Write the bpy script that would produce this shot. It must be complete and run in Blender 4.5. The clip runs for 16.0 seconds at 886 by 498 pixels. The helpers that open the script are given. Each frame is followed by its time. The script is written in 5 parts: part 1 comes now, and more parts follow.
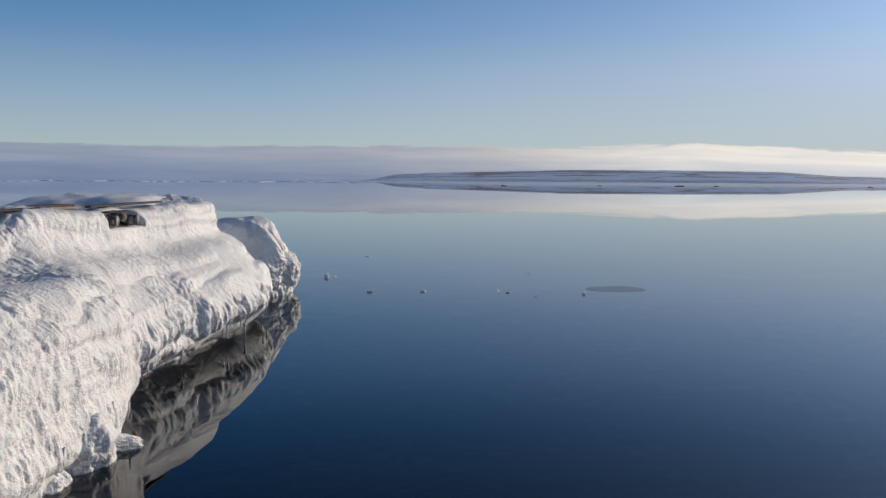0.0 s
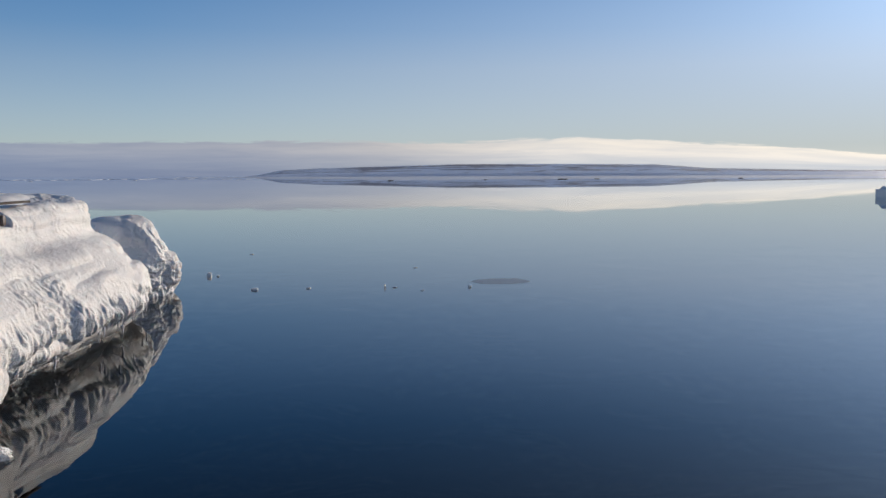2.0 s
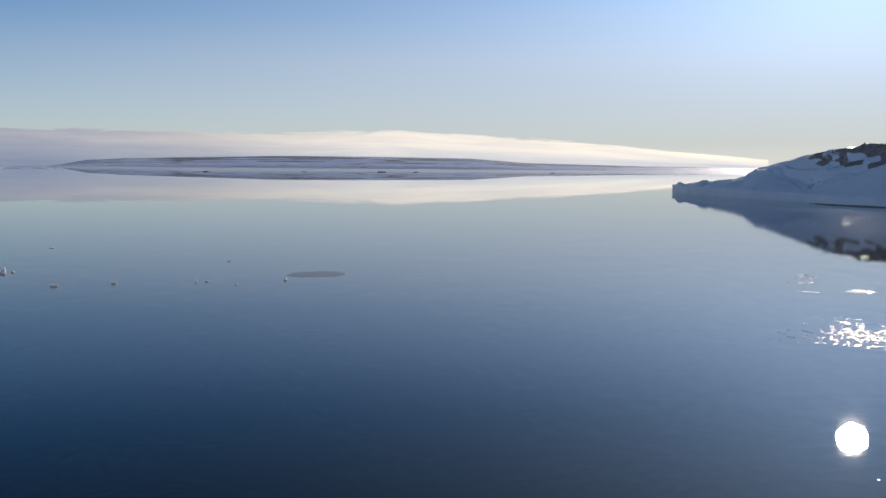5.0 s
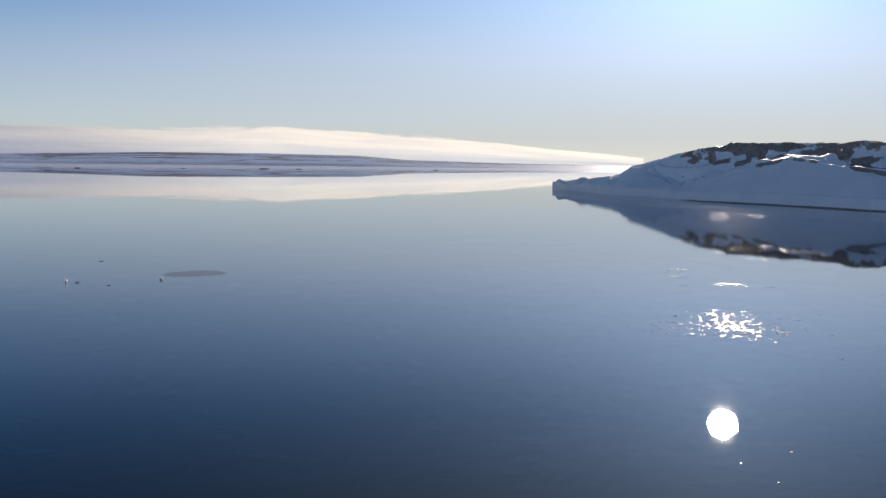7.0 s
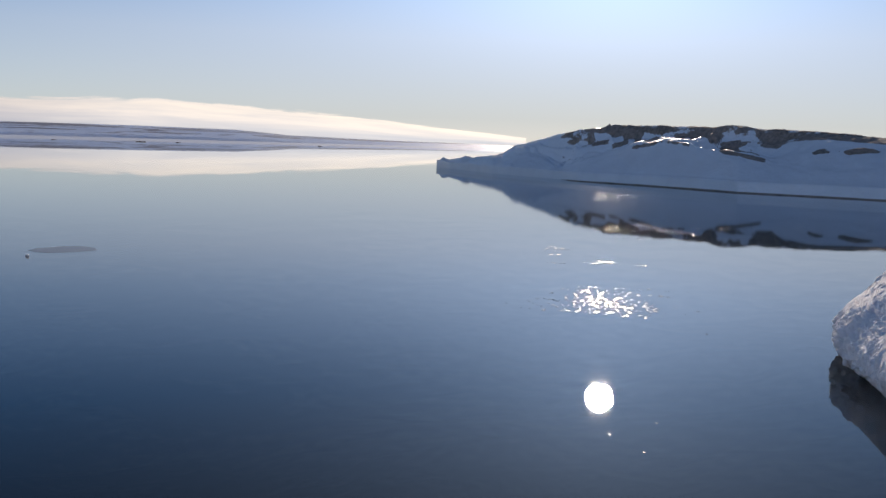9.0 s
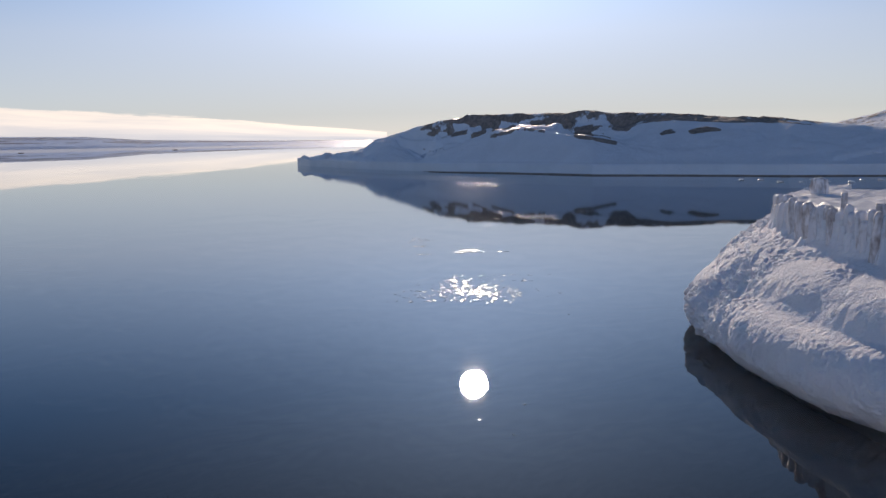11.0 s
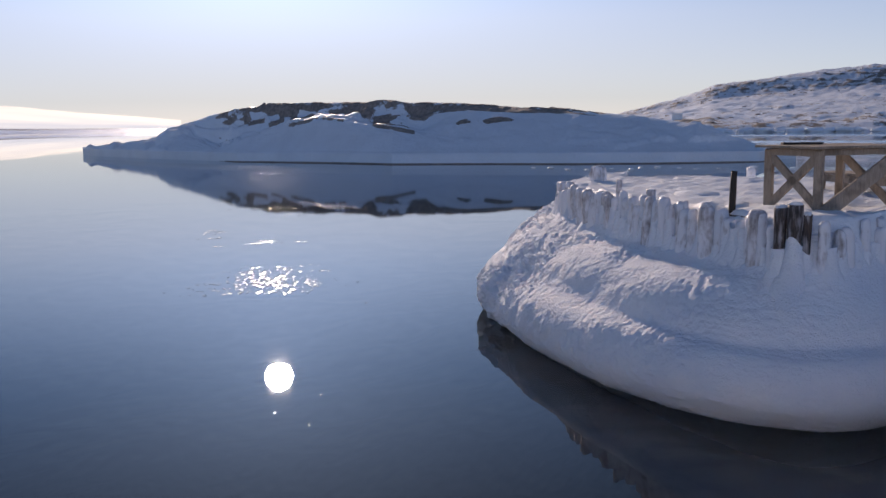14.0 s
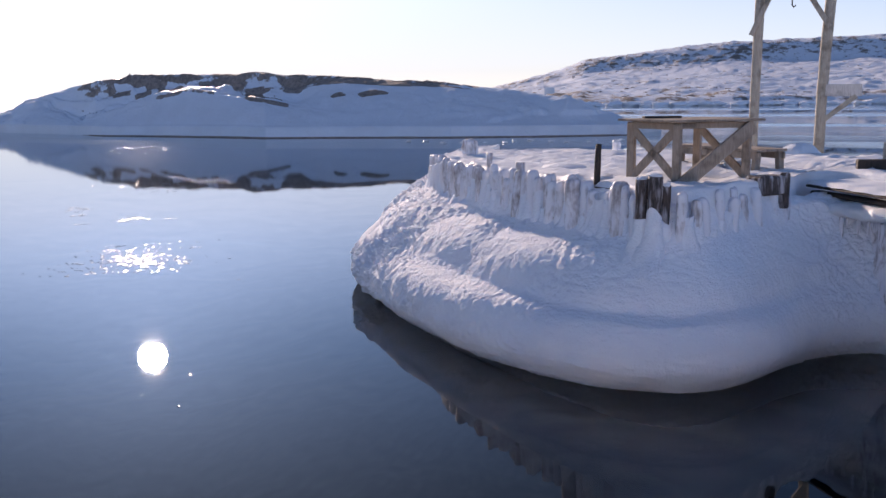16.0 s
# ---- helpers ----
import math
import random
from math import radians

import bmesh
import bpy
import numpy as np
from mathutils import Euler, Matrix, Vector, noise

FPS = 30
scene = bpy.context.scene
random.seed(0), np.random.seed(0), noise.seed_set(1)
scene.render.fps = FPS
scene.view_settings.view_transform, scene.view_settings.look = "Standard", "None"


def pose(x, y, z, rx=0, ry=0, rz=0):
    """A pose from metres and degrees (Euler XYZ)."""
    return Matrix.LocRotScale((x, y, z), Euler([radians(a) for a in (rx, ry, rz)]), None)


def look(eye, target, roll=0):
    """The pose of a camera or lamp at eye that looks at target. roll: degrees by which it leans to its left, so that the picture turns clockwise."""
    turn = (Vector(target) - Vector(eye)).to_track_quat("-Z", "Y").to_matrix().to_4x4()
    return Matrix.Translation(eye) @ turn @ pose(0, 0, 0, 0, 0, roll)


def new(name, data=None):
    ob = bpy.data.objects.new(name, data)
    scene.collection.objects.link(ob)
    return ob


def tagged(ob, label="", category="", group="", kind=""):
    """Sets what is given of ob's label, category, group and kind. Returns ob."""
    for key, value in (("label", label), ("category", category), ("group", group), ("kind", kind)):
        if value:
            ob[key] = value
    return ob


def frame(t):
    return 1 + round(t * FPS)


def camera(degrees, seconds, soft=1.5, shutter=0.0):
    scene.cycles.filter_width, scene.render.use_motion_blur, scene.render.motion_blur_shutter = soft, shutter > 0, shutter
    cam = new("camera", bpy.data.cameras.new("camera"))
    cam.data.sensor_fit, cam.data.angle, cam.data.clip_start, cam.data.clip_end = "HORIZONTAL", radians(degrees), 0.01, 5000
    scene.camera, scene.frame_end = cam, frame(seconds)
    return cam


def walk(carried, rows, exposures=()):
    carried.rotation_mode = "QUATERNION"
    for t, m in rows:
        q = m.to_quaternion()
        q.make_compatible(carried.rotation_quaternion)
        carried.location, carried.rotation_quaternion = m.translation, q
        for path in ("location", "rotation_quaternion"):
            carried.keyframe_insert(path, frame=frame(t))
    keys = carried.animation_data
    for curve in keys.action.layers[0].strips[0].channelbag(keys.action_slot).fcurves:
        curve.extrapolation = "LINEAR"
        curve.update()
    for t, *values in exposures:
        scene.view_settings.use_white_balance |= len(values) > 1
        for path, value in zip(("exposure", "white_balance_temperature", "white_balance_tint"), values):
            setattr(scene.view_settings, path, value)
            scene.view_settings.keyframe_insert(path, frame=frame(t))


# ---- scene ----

# ---------------------------------------------------------------- camera
# A turn on the spot: the camera is held REACH metres in front of the body's axis.
EYE_Z, REACH = 3.5, 0.63
WALK = [  # seconds, heading, pitch, lean in degrees
    (0.0, 0.00, -4.27, -0.37),
    (0.5, 1.68, -4.70, -0.57),
    (1.0, 3.33, -4.72, -0.26),
    (1.5, 4.99, -4.65, 0.19),
    (2.0, 6.87, -4.57, 0.23),
    (2.5, 8.39, -4.67, 0.13),
    (3.0, 10.50, -4.94, 0.17),
    (3.5, 12.37, -4.89, 0.10),
    (4.0, 14.20, -4.92, -0.05),
    (6.5, 23.28, -5.02, -0.72),
    (7.0, 25.00, -5.11, -0.62),
    (7.5, 26.83, -5.47, -0.64),
    (8.0, 28.54, -5.90, -0.91),
    (8.5, 29.85, -5.57, -1.90),
    (9.0, 32.14, -6.35, -1.68),
    (11.5, 42.08, -6.60, 1.15),
    (12.0, 44.06, -6.80, 1.06),
    (12.5, 46.34, -6.72, 1.39),
    (13.0, 48.06, -6.36, 1.51),
    (13.5, 50.40, -6.92, 0.95),
    (14.0, 52.42, -7.49, 0.80),
    (14.5, 54.39, -7.82, 0.98),
    (15.0, 56.32, -8.38, 0.57),
    (15.5, 57.81, -8.33, 0.71),
    (16.0, 59.94, -9.19, 0.61),
]


def held(heading, pitch, lean):
    a = radians(heading)
    return pose(REACH * math.sin(a), REACH * math.cos(a), EYE_Z, 90 + pitch, 0, -heading) @ pose(0, 0, 0, 0, 0, -lean)


cam = camera(50.76, 16.0)
walk(cam, [(t, held(h, p, r)) for t, h, p, r in WALK], [(0.0, 0.02, 6600, 13), (4.0, 0.14, 6760, 14), (9.0, 0.22, 6940, 18), (12.5, 0.22, 7000, 22), (14.5, 0.48, 6980, 25), (16.0, 0.84, 6960, 27)])

# ---------------------------------------------------------------- sky and sun
SUN_AZ, SUN_EL = 42.1, 14.9
world = bpy.data.worlds.new("winter_sky")
scene.world = world
world.use_nodes = True
wn = world.node_tree.nodes
sky = wn.new("ShaderNodeTexSky")
sky.sky_type = "NISHITA"
sky.sun_disc = False
sky.sun_elevation, sky.sun_rotation = radians(SUN_EL), radians(SUN_AZ)
sky.air_density, sky.dust_density, sky.ozone_density = 0.78, 0.012, 4.0
wn["Background"].inputs["Strength"].default_value = 0.098
wl = world.node_tree.links


def sky_node(kind, **values):
    x = wn.new("ShaderNode" + kind)
    for key, value in values.items():
        x.inputs[key].default_value = value
    return x


sd = Vector((math.sin(radians(SUN_AZ)) * math.cos(radians(SUN_EL)), math.cos(radians(SUN_AZ)) * math.cos(radians(SUN_EL)), math.sin(radians(SUN_EL))))
# pale haze low down, deeper blue higher up, and a bright aureole about the sun
way = wn.new("ShaderNodeTexCoord").outputs["Generated"]
height = wn.new("ShaderNodeSeparateXYZ")
wl.new(way, height.inputs[0])
deepen = sky_node("MapRange", **{"From Min": 0.0, "From Max": 0.15, "To Min": 0.54, "To Max": 0.96})
wl.new(height.outputs["Z"], deepen.inputs["Value"])
toward = wn.new("ShaderNodeVectorMath")
toward.operation = "DOT_PRODUCT"
toward.inputs[1].default_value = sd
wl.new(way, toward.inputs[0])
veil = sky_node("MapRange", **{"From Min": 0.20, "From Max": 1.0, "To Min": 1.0, "To Max": 0.60})
wl.new(toward.outputs["Value"], veil.inputs["Value"])
fade = sky_node("MapRange", **{"From Min": 0.20, "From Max": 0.40, "To Min": 1.0, "To Max": 0.36})
wl.new(height.outputs["Z"], fade.inputs["Value"])
ahead = sky_node("MapRange", **{"From Min": -0.1, "From Max": 0.4})
wl.new(toward.outputs["Value"], ahead.inputs["Value"])
side_on = sky_node("Mix", A=1.0)
wl.new(ahead.outputs[0], side_on.inputs["Factor"])
wl.new(fade.outputs[0], side_on.inputs["B"])
dim = wn.new("ShaderNodeMath")
dim.operation = "MULTIPLY"
wl.new(veil.outputs[0], dim.inputs[0])
wl.new(side_on.outputs[0], dim.inputs[1])
pale = wn.new("ShaderNodeHueSaturation")
bleach = sky_node("MapRange", **{"From Min": 0.60, "From Max": 1.0, "To Min": 1.0, "To Max": 0.62})
wl.new(toward.outputs["Value"], bleach.inputs["Value"])
rich = sky_node("MapRange", **{"From Min": -0.1, "From Max": 0.4, "To Min": 1.0, "To Max": 1.24})
wl.new(toward.outputs["Value"], rich.inputs["Value"])
above = sky_node("MapRange", **{"From Min": 0.11, "From Max": 0.26})
wl.new(height.outputs["Z"], above.inputs["Value"])
tone = wn.new("ShaderNodeMix")
wl.new(above.outputs[0], tone.inputs["Factor"])
wl.new(bleach.outputs[0], tone.inputs["A"])
wl.new(rich.outputs[0], tone.inputs["B"])
colour = wn.new("ShaderNodeMath")
colour.operation = "MULTIPLY"
wl.new(deepen.outputs[0], colour.inputs[0])
wl.new(tone.outputs[0], colour.inputs[1])
wl.new(colour.outputs[0], pale.inputs["Saturation"])
wl.new(dim.outputs[0], pale.inputs["Value"])
cool = wn.new("ShaderNodeVectorMath")
cool.operation, cool.inputs[1].default_value = "MULTIPLY", (0.95, 1.0, 1.02)
wl.new(sky.outputs[0], cool.inputs[0])
wl.new(cool.outputs[0], pale.inputs["Color"])
angle = wn.new("ShaderNodeMath")
angle.operation = "ARCCOSINE"
wl.new(toward.outputs["Value"], angle.inputs[0])
spread = wn.new("ShaderNodeMath")
spread.operation, spread.inputs[1].default_value = "MULTIPLY", -1.0 / radians(15)
wl.new(angle.outputs[0], spread.inputs[0])
glow = wn.new("ShaderNodeMath")
glow.operation, glow.inputs[0].default_value = "POWER", math.e
wl.new(spread.outputs[0], glow.inputs[1])
lift = sky_node("MapRange", **{"From Min": 0.02, "From Max": 0.17, "To Min": 0.0, "To Max": 7.6})
lift.interpolation_type = "SMOOTHSTEP"
wl.new(height.outputs["Z"], lift.inputs["Value"])
amount = wn.new("ShaderNodeMath")
amount.operation = "MULTIPLY"
wl.new(glow.outputs[0], amount.inputs[0])
wl.new(lift.outputs[0], amount.inputs[1])
aureole = wn.new("ShaderNodeVectorMath")
aureole.operation, aureole.inputs[0].default_value = "MULTIPLY_ADD", (0.64, 0.88, 1.20)
wl.new(amount.outputs[0], aureole.inputs[1])
wl.new(pale.outputs[0], aureole.inputs[2])
wl.new(aureole.outputs[0], wn["Background"].inputs["Color"])

sun = new("sun", bpy.data.lights.new("sun", "SUN"))
sun.data.energy, sun.data.angle, sun.data.color = 3.25, radians(1.6), (1.0, 0.88, 0.72)
sun.matrix_world = look(sd * 200, (0, 0, 0))


# ---------------------------------------------------------------- materials
def material(name, base=(0.8, 0.8, 0.8), rough=0.6, spec=0.5):
    m = bpy.data.materials.new(name)
    m.use_nodes = True
    b = m.node_tree.nodes["Principled BSDF"]
    b.inputs["Base Color"].default_value = (*base, 1)
    b.inputs["Roughness"].default_value = rough
    b.inputs["Specular IOR Level"].default_value = spec
    return m, m.node_tree.nodes, m.node_tree.links, b


def place(m, scale=(1, 1, 1), kind="Object"):
    n, l = m.node_tree.nodes, m.node_tree.links
    c, mp = n.new("ShaderNodeTexCoord"), n.new("ShaderNodeMapping")
    mp.inputs["Scale"].default_value = scale
    l.new(c.outputs[kind], mp.inputs["Vector"])
    return mp.outputs["Vector"]


def grain(m, vector, scale, detail=4.0, rough=0.55, distort=0.0):
    t = m.node_tree.nodes.new("ShaderNodeTexNoise")
    t.inputs["Scale"].default_value, t.inputs["Detail"].default_value = scale, detail
    t.inputs["Roughness"].default_value, t.inputs["Distortion"].default_value = rough, distort
    m.node_tree.links.new(vector, t.inputs["Vector"])
    return t.outputs["Fac"]


def ramp(m, fac, stops):
    r = m.node_tree.nodes.new("ShaderNodeValToRGB")
    e = r.color_ramp.elements
    while len(e) < len(stops):
        e.new(0.5)
    for k, (p, c) in zip(e, stops):
        k.position, k.color = p, (*c, 1) if len(c) == 3 else c
    m.node_tree.links.new(fac, r.inputs["Fac"])
    return r.outputs["Color"]


def mixed(m, fac, a, b, mode="MIX"):
    x = m.node_tree.nodes.new("ShaderNodeMix")
    x.data_type, x.blend_type = "RGBA", mode
    for sock, val in ((x.inputs["Factor"], fac), (x.inputs["A"], a), (x.inputs["B"], b)):
        if isinstance(val, (int, float)):
            sock.default_value = val
        elif isinstance(val, tuple):
            sock.default_value = (*val, 1)
        else:
            m.node_tree.links.new(val, sock)
    return x.outputs["Result"]


def calc(m, op, a, b=0.0, c=0.0):
    x = m.node_tree.nodes.new("ShaderNodeMath")
    x.operation = op
    for sock, val in zip(x.inputs, (a, b, c)):
        if isinstance(val, (int, float)):
            sock.default_value = val
        else:
            m.node_tree.links.new(val, sock)
    return x.outputs[0]


def relief(m, height, strength, distance, normal=None):
    b = m.node_tree.nodes.new("ShaderNodeBump")
    b.inputs["Strength"].default_value, b.inputs["Distance"].default_value = strength, distance
    m.node_tree.links.new(height, b.inputs["Height"])
    if normal:
        m.node_tree.links.new(normal, b.inputs["Normal"])
    return b.outputs["Normal"]


def band(m, fac, lo, hi):
    r = m.node_tree.nodes.new("ShaderNodeMapRange")
    r.inputs["From Min"].default_value, r.inputs["From Max"].default_value = lo, hi
    m.node_tree.links.new(fac, r.inputs["Value"])
    return r.outputs["Result"]


def attribute(m, name):
    a = m.node_tree.nodes.new("ShaderNodeAttribute")
    a.attribute_name = name
    return a.outputs["Fac"]


def snow_material(name, grainy=1.0, tint=(0.90, 0.91, 0.92), low=(0.78, 0.82, 0.87), rough=0.7, soft=0.0, stretch=(1, 1, 1)):
    m, n, l, b = material(name, tint, rough, 0.25)
    v = place(m, stretch)
    big, mid, fine = grain(m, v, 0.9, 5), grain(m, v, 11, 4), grain(m, v, 48, 3)
    l.new(ramp(m, big, [(0.35, low), (0.6, tint)]), b.inputs["Base Color"])
    l.new(calc(m, "MULTIPLY_ADD", mid, 0.5, rough - 0.25), b.inputs["Roughness"])
    first = relief(m, grain(m, v, 24, 3), 0.5 * grainy, 0.03, relief(m, mid, 0.5 * grainy, 0.05))
    l.new(relief(m, fine, 0.7 * grainy, 0.012, first), b.inputs["Normal"])
    if soft:
        b.inputs["Subsurface Weight"].default_value, b.inputs["Subsurface Scale"].default_value = soft, 0.02
        b.inputs["Subsurface Radius"].default_value = (0.8, 0.95, 1.0)
    return m


def wood_material(name, light, dark, along=(1.2, 1.2, 0.12), icy=0.0):
    m, n, l, b = material(name, light, 0.75, 0.3)
    v = place(m, along)
    fibre, blot = grain(m, v, 55, 5, 0.6, 0.6), grain(m, place(m), 3.2, 5)
    c = ramp(m, fibre, [(0.3, dark), (0.62, light)])
    stain = tuple(x * 0.45 for x in dark)
    c = mixed(m, band(m, blot, 0.52, 0.75), c, stain)
    if icy:
        frost = band(m, grain(m, place(m, (1, 1, 0.18)), 14, 4), 0.66 - icy * 0.3, 0.86 - icy * 0.3)
        c = mixed(m, frost, c, (0.50, 0.47, 0.48))
    l.new(c, b.inputs["Base Color"])
    l.new(relief(m, fibre, 0.5, 0.006), b.inputs["Normal"])
    return m


def iced_log_material():
    """Grey ice over brown logs, streaked downwards, each log a little different."""
    m, n, l, b = material("iced_log", (0.7, 0.7, 0.72), 0.55, 0.35)
    streak, blot = grain(m, place(m, (1, 1, 0.25)), 16, 4), grain(m, place(m), 5, 4)
    each = n.new("ShaderNodeObjectInfo").outputs["Random"]
    k = calc(m, "ADD", calc(m, "MULTIPLY", streak, 0.5), calc(m, "MULTIPLY_ADD", blot, 0.6, calc(m, "MULTIPLY", each, 0.16)))
    l.new(ramp(m, k, [(0.37, (0.19, 0.145, 0.13)), (0.49, (0.50, 0.46, 0.46)), (0.63, (0.82, 0.81, 0.84))]), b.inputs["Base Color"])
    l.new(relief(m, streak, 0.5, 0.012), b.inputs["Normal"])
    return m


M_ICE = snow_material("glazed_shore_ice", 1.0, (0.90, 0.895, 0.885), (0.80, 0.80, 0.80), rough=0.5, soft=0.45, stretch=(1, 0.6, 1))
M_ICE_LOW = snow_material("ice_apron", 0.8, (0.89, 0.895, 0.92), (0.80, 0.825, 0.88), 0.85, 0.3)
M_DECK = snow_material("trodden_snow", 0.7, (0.88, 0.89, 0.90), (0.76, 0.79, 0.83), 0.6)
M_FLOE = snow_material("floe_snow", 0.5, (0.85, 0.88, 0.92), (0.72, 0.78, 0.86), 0.6)
M_WOOD = wood_material("weathered_grey_wood", (0.40, 0.32, 0.25), (0.25, 0.19, 0.145))
M_POLE = wood_material("bleached_pole_wood", (0.46, 0.41, 0.34), (0.28, 0.24, 0.19))
M_PALE = wood_material("whitewashed_board", (0.66, 0.63, 0.60), (0.45, 0.42, 0.39))
M_DARK = wood_material("wet_dark_timber", (0.07, 0.05, 0.04), (0.03, 0.025, 0.02))
M_PILE = iced_log_material()
M_STUMP = wood_material("frosted_dark_stump", (0.12, 0.09, 0.08), (0.035, 0.03, 0.028), icy=0.60)
M_BIT, _, _, bit = material("clear_white_ice", (0.93, 0.93, 0.94), 0.4)
bit.inputs["Subsurface Weight"].default_value, bit.inputs["Subsurface Scale"].default_value = 0.8, 0.15
bit.inputs["Subsurface Radius"].default_value = (1, 1, 1)
M_CHIP, *_ = material("glint_flake", (0.30, 0.33, 0.36), 0.25)
M_FILM, *_ = material("grey_ice_film", (0.27, 0.30, 0.33), 0.35)
M_CRIB = wood_material("crib_timber", (0.14, 0.10, 0.08), (0.05, 0.04, 0.03), icy=0.35)
M_WHITE, *_ = material("white_hut_paint", (0.78, 0.79, 0.80), 0.6)
M_GREY, *_ = material("grey_hut_wall", (0.30, 0.31, 0.33), 0.7)


def water_material():
    """A still surface: clear dark water seen from above, a mirror at low angles."""
    m, n, l, b = material("still_sea_water")
    n.remove(b)
    v = place(m)
    calm = grain(m, place(m, (0.4, 1, 1)), 1.6, 2)
    ripple = grain(m, v, 9, 2)
    patch = band(m, grain(m, v, 0.07, 3), 0.52, 0.68)
    at = n.new("ShaderNodeSeparateXYZ")
    l.new(v, at.inputs[0])
    bay = band(m, calc(m, "MULTIPLY_ADD", at.outputs["Y"], -1.5, at.outputs["X"]), 24, 60)
    breeze = band(m, grain(m, place(m, (0.0035, 0.02, 1)), 1.0, 3), 0.54, 0.63)
    bands = calc(m, "MULTIPLY", bay, band(m, grain(m, place(m, (0.05, 0.008, 1)), 1.0, 4), 0.44, 0.60))
    breeze = calc(m, "MAXIMUM", breeze, bands)

    def around(x, y, lo, hi):
        gap = n.new("ShaderNodeVectorMath")
        gap.operation = "DISTANCE"
        l.new(v, gap.inputs[0])
        gap.inputs[1].default_value = (x, y, 0)
        return band(m, gap.outputs["Value"], lo, hi)

    lee = calc(m, "SUBTRACT", 1.0, around(47, 52, 10, 44))
    out = calc(m, "MULTIPLY_ADD", around(0, 0, 15, 90), -0.85, 1.0)
    stir = calc(m, "MAXIMUM", breeze, calc(m, "MULTIPLY", lee, 1.1))
    h = calc(m, "ADD", calc(m, "MULTIPLY", calm, out), calc(m, "MULTIPLY", calc(m, "MULTIPLY", ripple, out), calc(m, "MULTIPLY_ADD", stir, 0.9, calc(m, "MULTIPLY_ADD", patch, 0.03, 0.02))))
    waves = relief(m, h, 0.08, 0.008)
    gloss, clear, fresnel, mix = (n.new("ShaderNode" + k) for k in ("BsdfGlossy", "BsdfTransparent", "Fresnel", "MixShader"))
    fresnel.inputs["IOR"].default_value = 1.37
    clear.inputs["Color"].default_value = (0.50, 0.49, 0.47, 1)
    gloss.inputs["Color"].default_value = (0.94, 0.97, 1.0, 1)
    l.new(waves, gloss.inputs["Normal"])
    l.new(calc(m, "MULTIPLY_ADD", bands, 0.20, calc(m, "MULTIPLY_ADD", lee, 0.03, calc(m, "MULTIPLY_ADD", breeze, 0.02, 0.008))), gloss.inputs["Roughness"])
    l.new(fresnel.outputs[0], mix.inputs["Fac"])
    l.new(clear.outputs[0], mix.inputs[1])
    l.new(gloss.outputs[0], mix.inputs[2])
    l.new(mix.outputs[0], n["Material Output"].inputs["Surface"])
    return m


def seabed_material():
    """Dark weed and silt with paler gravel between."""
    m, n, l, b = material("seabed_silt_and_weed", (0.05, 0.045, 0.04), 0.9, 0.1)
    weed = grain(m, place(m, (1, 0.75, 1)), 0.20, 6, 0.6, 0.8)
    stones = grain(m, place(m), 0.8, 5, 0.6)
    at = n.new("ShaderNodeSeparateXYZ")
    l.new(place(m), at.inputs[0])
    # ground is paler towards the pier, partly standing in for the sun's glare
    pier_side = band(m, calc(m, "MULTIPLY_ADD", at.outputs["Y"], -0.45, at.outputs["X"]), -1.0, 6.0)
    silt = ramp(m, stones, [(0.40, (0.018, 0.018, 0.018)), (0.64, (0.14, 0.115, 0.09))])
    gravel = ramp(m, stones, [(0.36, (0.06, 0.06, 0.065)), (0.66, (0.22, 0.20, 0.18))])
    ground = mixed(m, pier_side, silt, gravel)
    bare = band(m, calc(m, "MULTIPLY_ADD", pier_side, 0.08, weed), 0.46, 0.58)
    l.new(mixed(m, bare, (0.004, 0.006, 0.010), ground), b.inputs["Base Color"])
    return m


def land_material(name, scale, rock=(0.07, 0.06, 0.055), grass=(0.16, 0.12, 0.09), snow=(0.84, 0.86, 0.90), amount=1.0):
    """Snow with bare rock where the mesh says "bare"."""
    m, n, l, b = material(name, snow, 0.42, 0.5)
    v = place(m)
    broad, fine = grain(m, v, scale, 6, 0.62), grain(m, v, scale * 7, 5, 0.6)
    bare = attribute(m, "bare")
    edge = calc(m, "ADD", calc(m, "MULTIPLY", bare, amount), calc(m, "MULTIPLY_ADD", broad, 1.3, -0.65))
    edge = calc(m, "ADD", edge, calc(m, "MULTIPLY_ADD", fine, 0.5, -0.25))
    stone = mixed(m, band(m, fine, 0.35, 0.65), rock, grass)
    cool = mixed(m, band(m, broad, 0.35, 0.65), tuple(x * 0.93 for x in snow), snow)
    open_rock = band(m, edge, 0.46, 0.56)
    l.new(mixed(m, open_rock, cool, stone), b.inputs["Base Color"])
    l.new(calc(m, "MULTIPLY_ADD", open_rock, 0.40, 0.42), b.inputs["Roughness"])
    l.new(relief(m, fine, 0.6, 0.5 / scale * 0.12), b.inputs["Normal"])
    return m


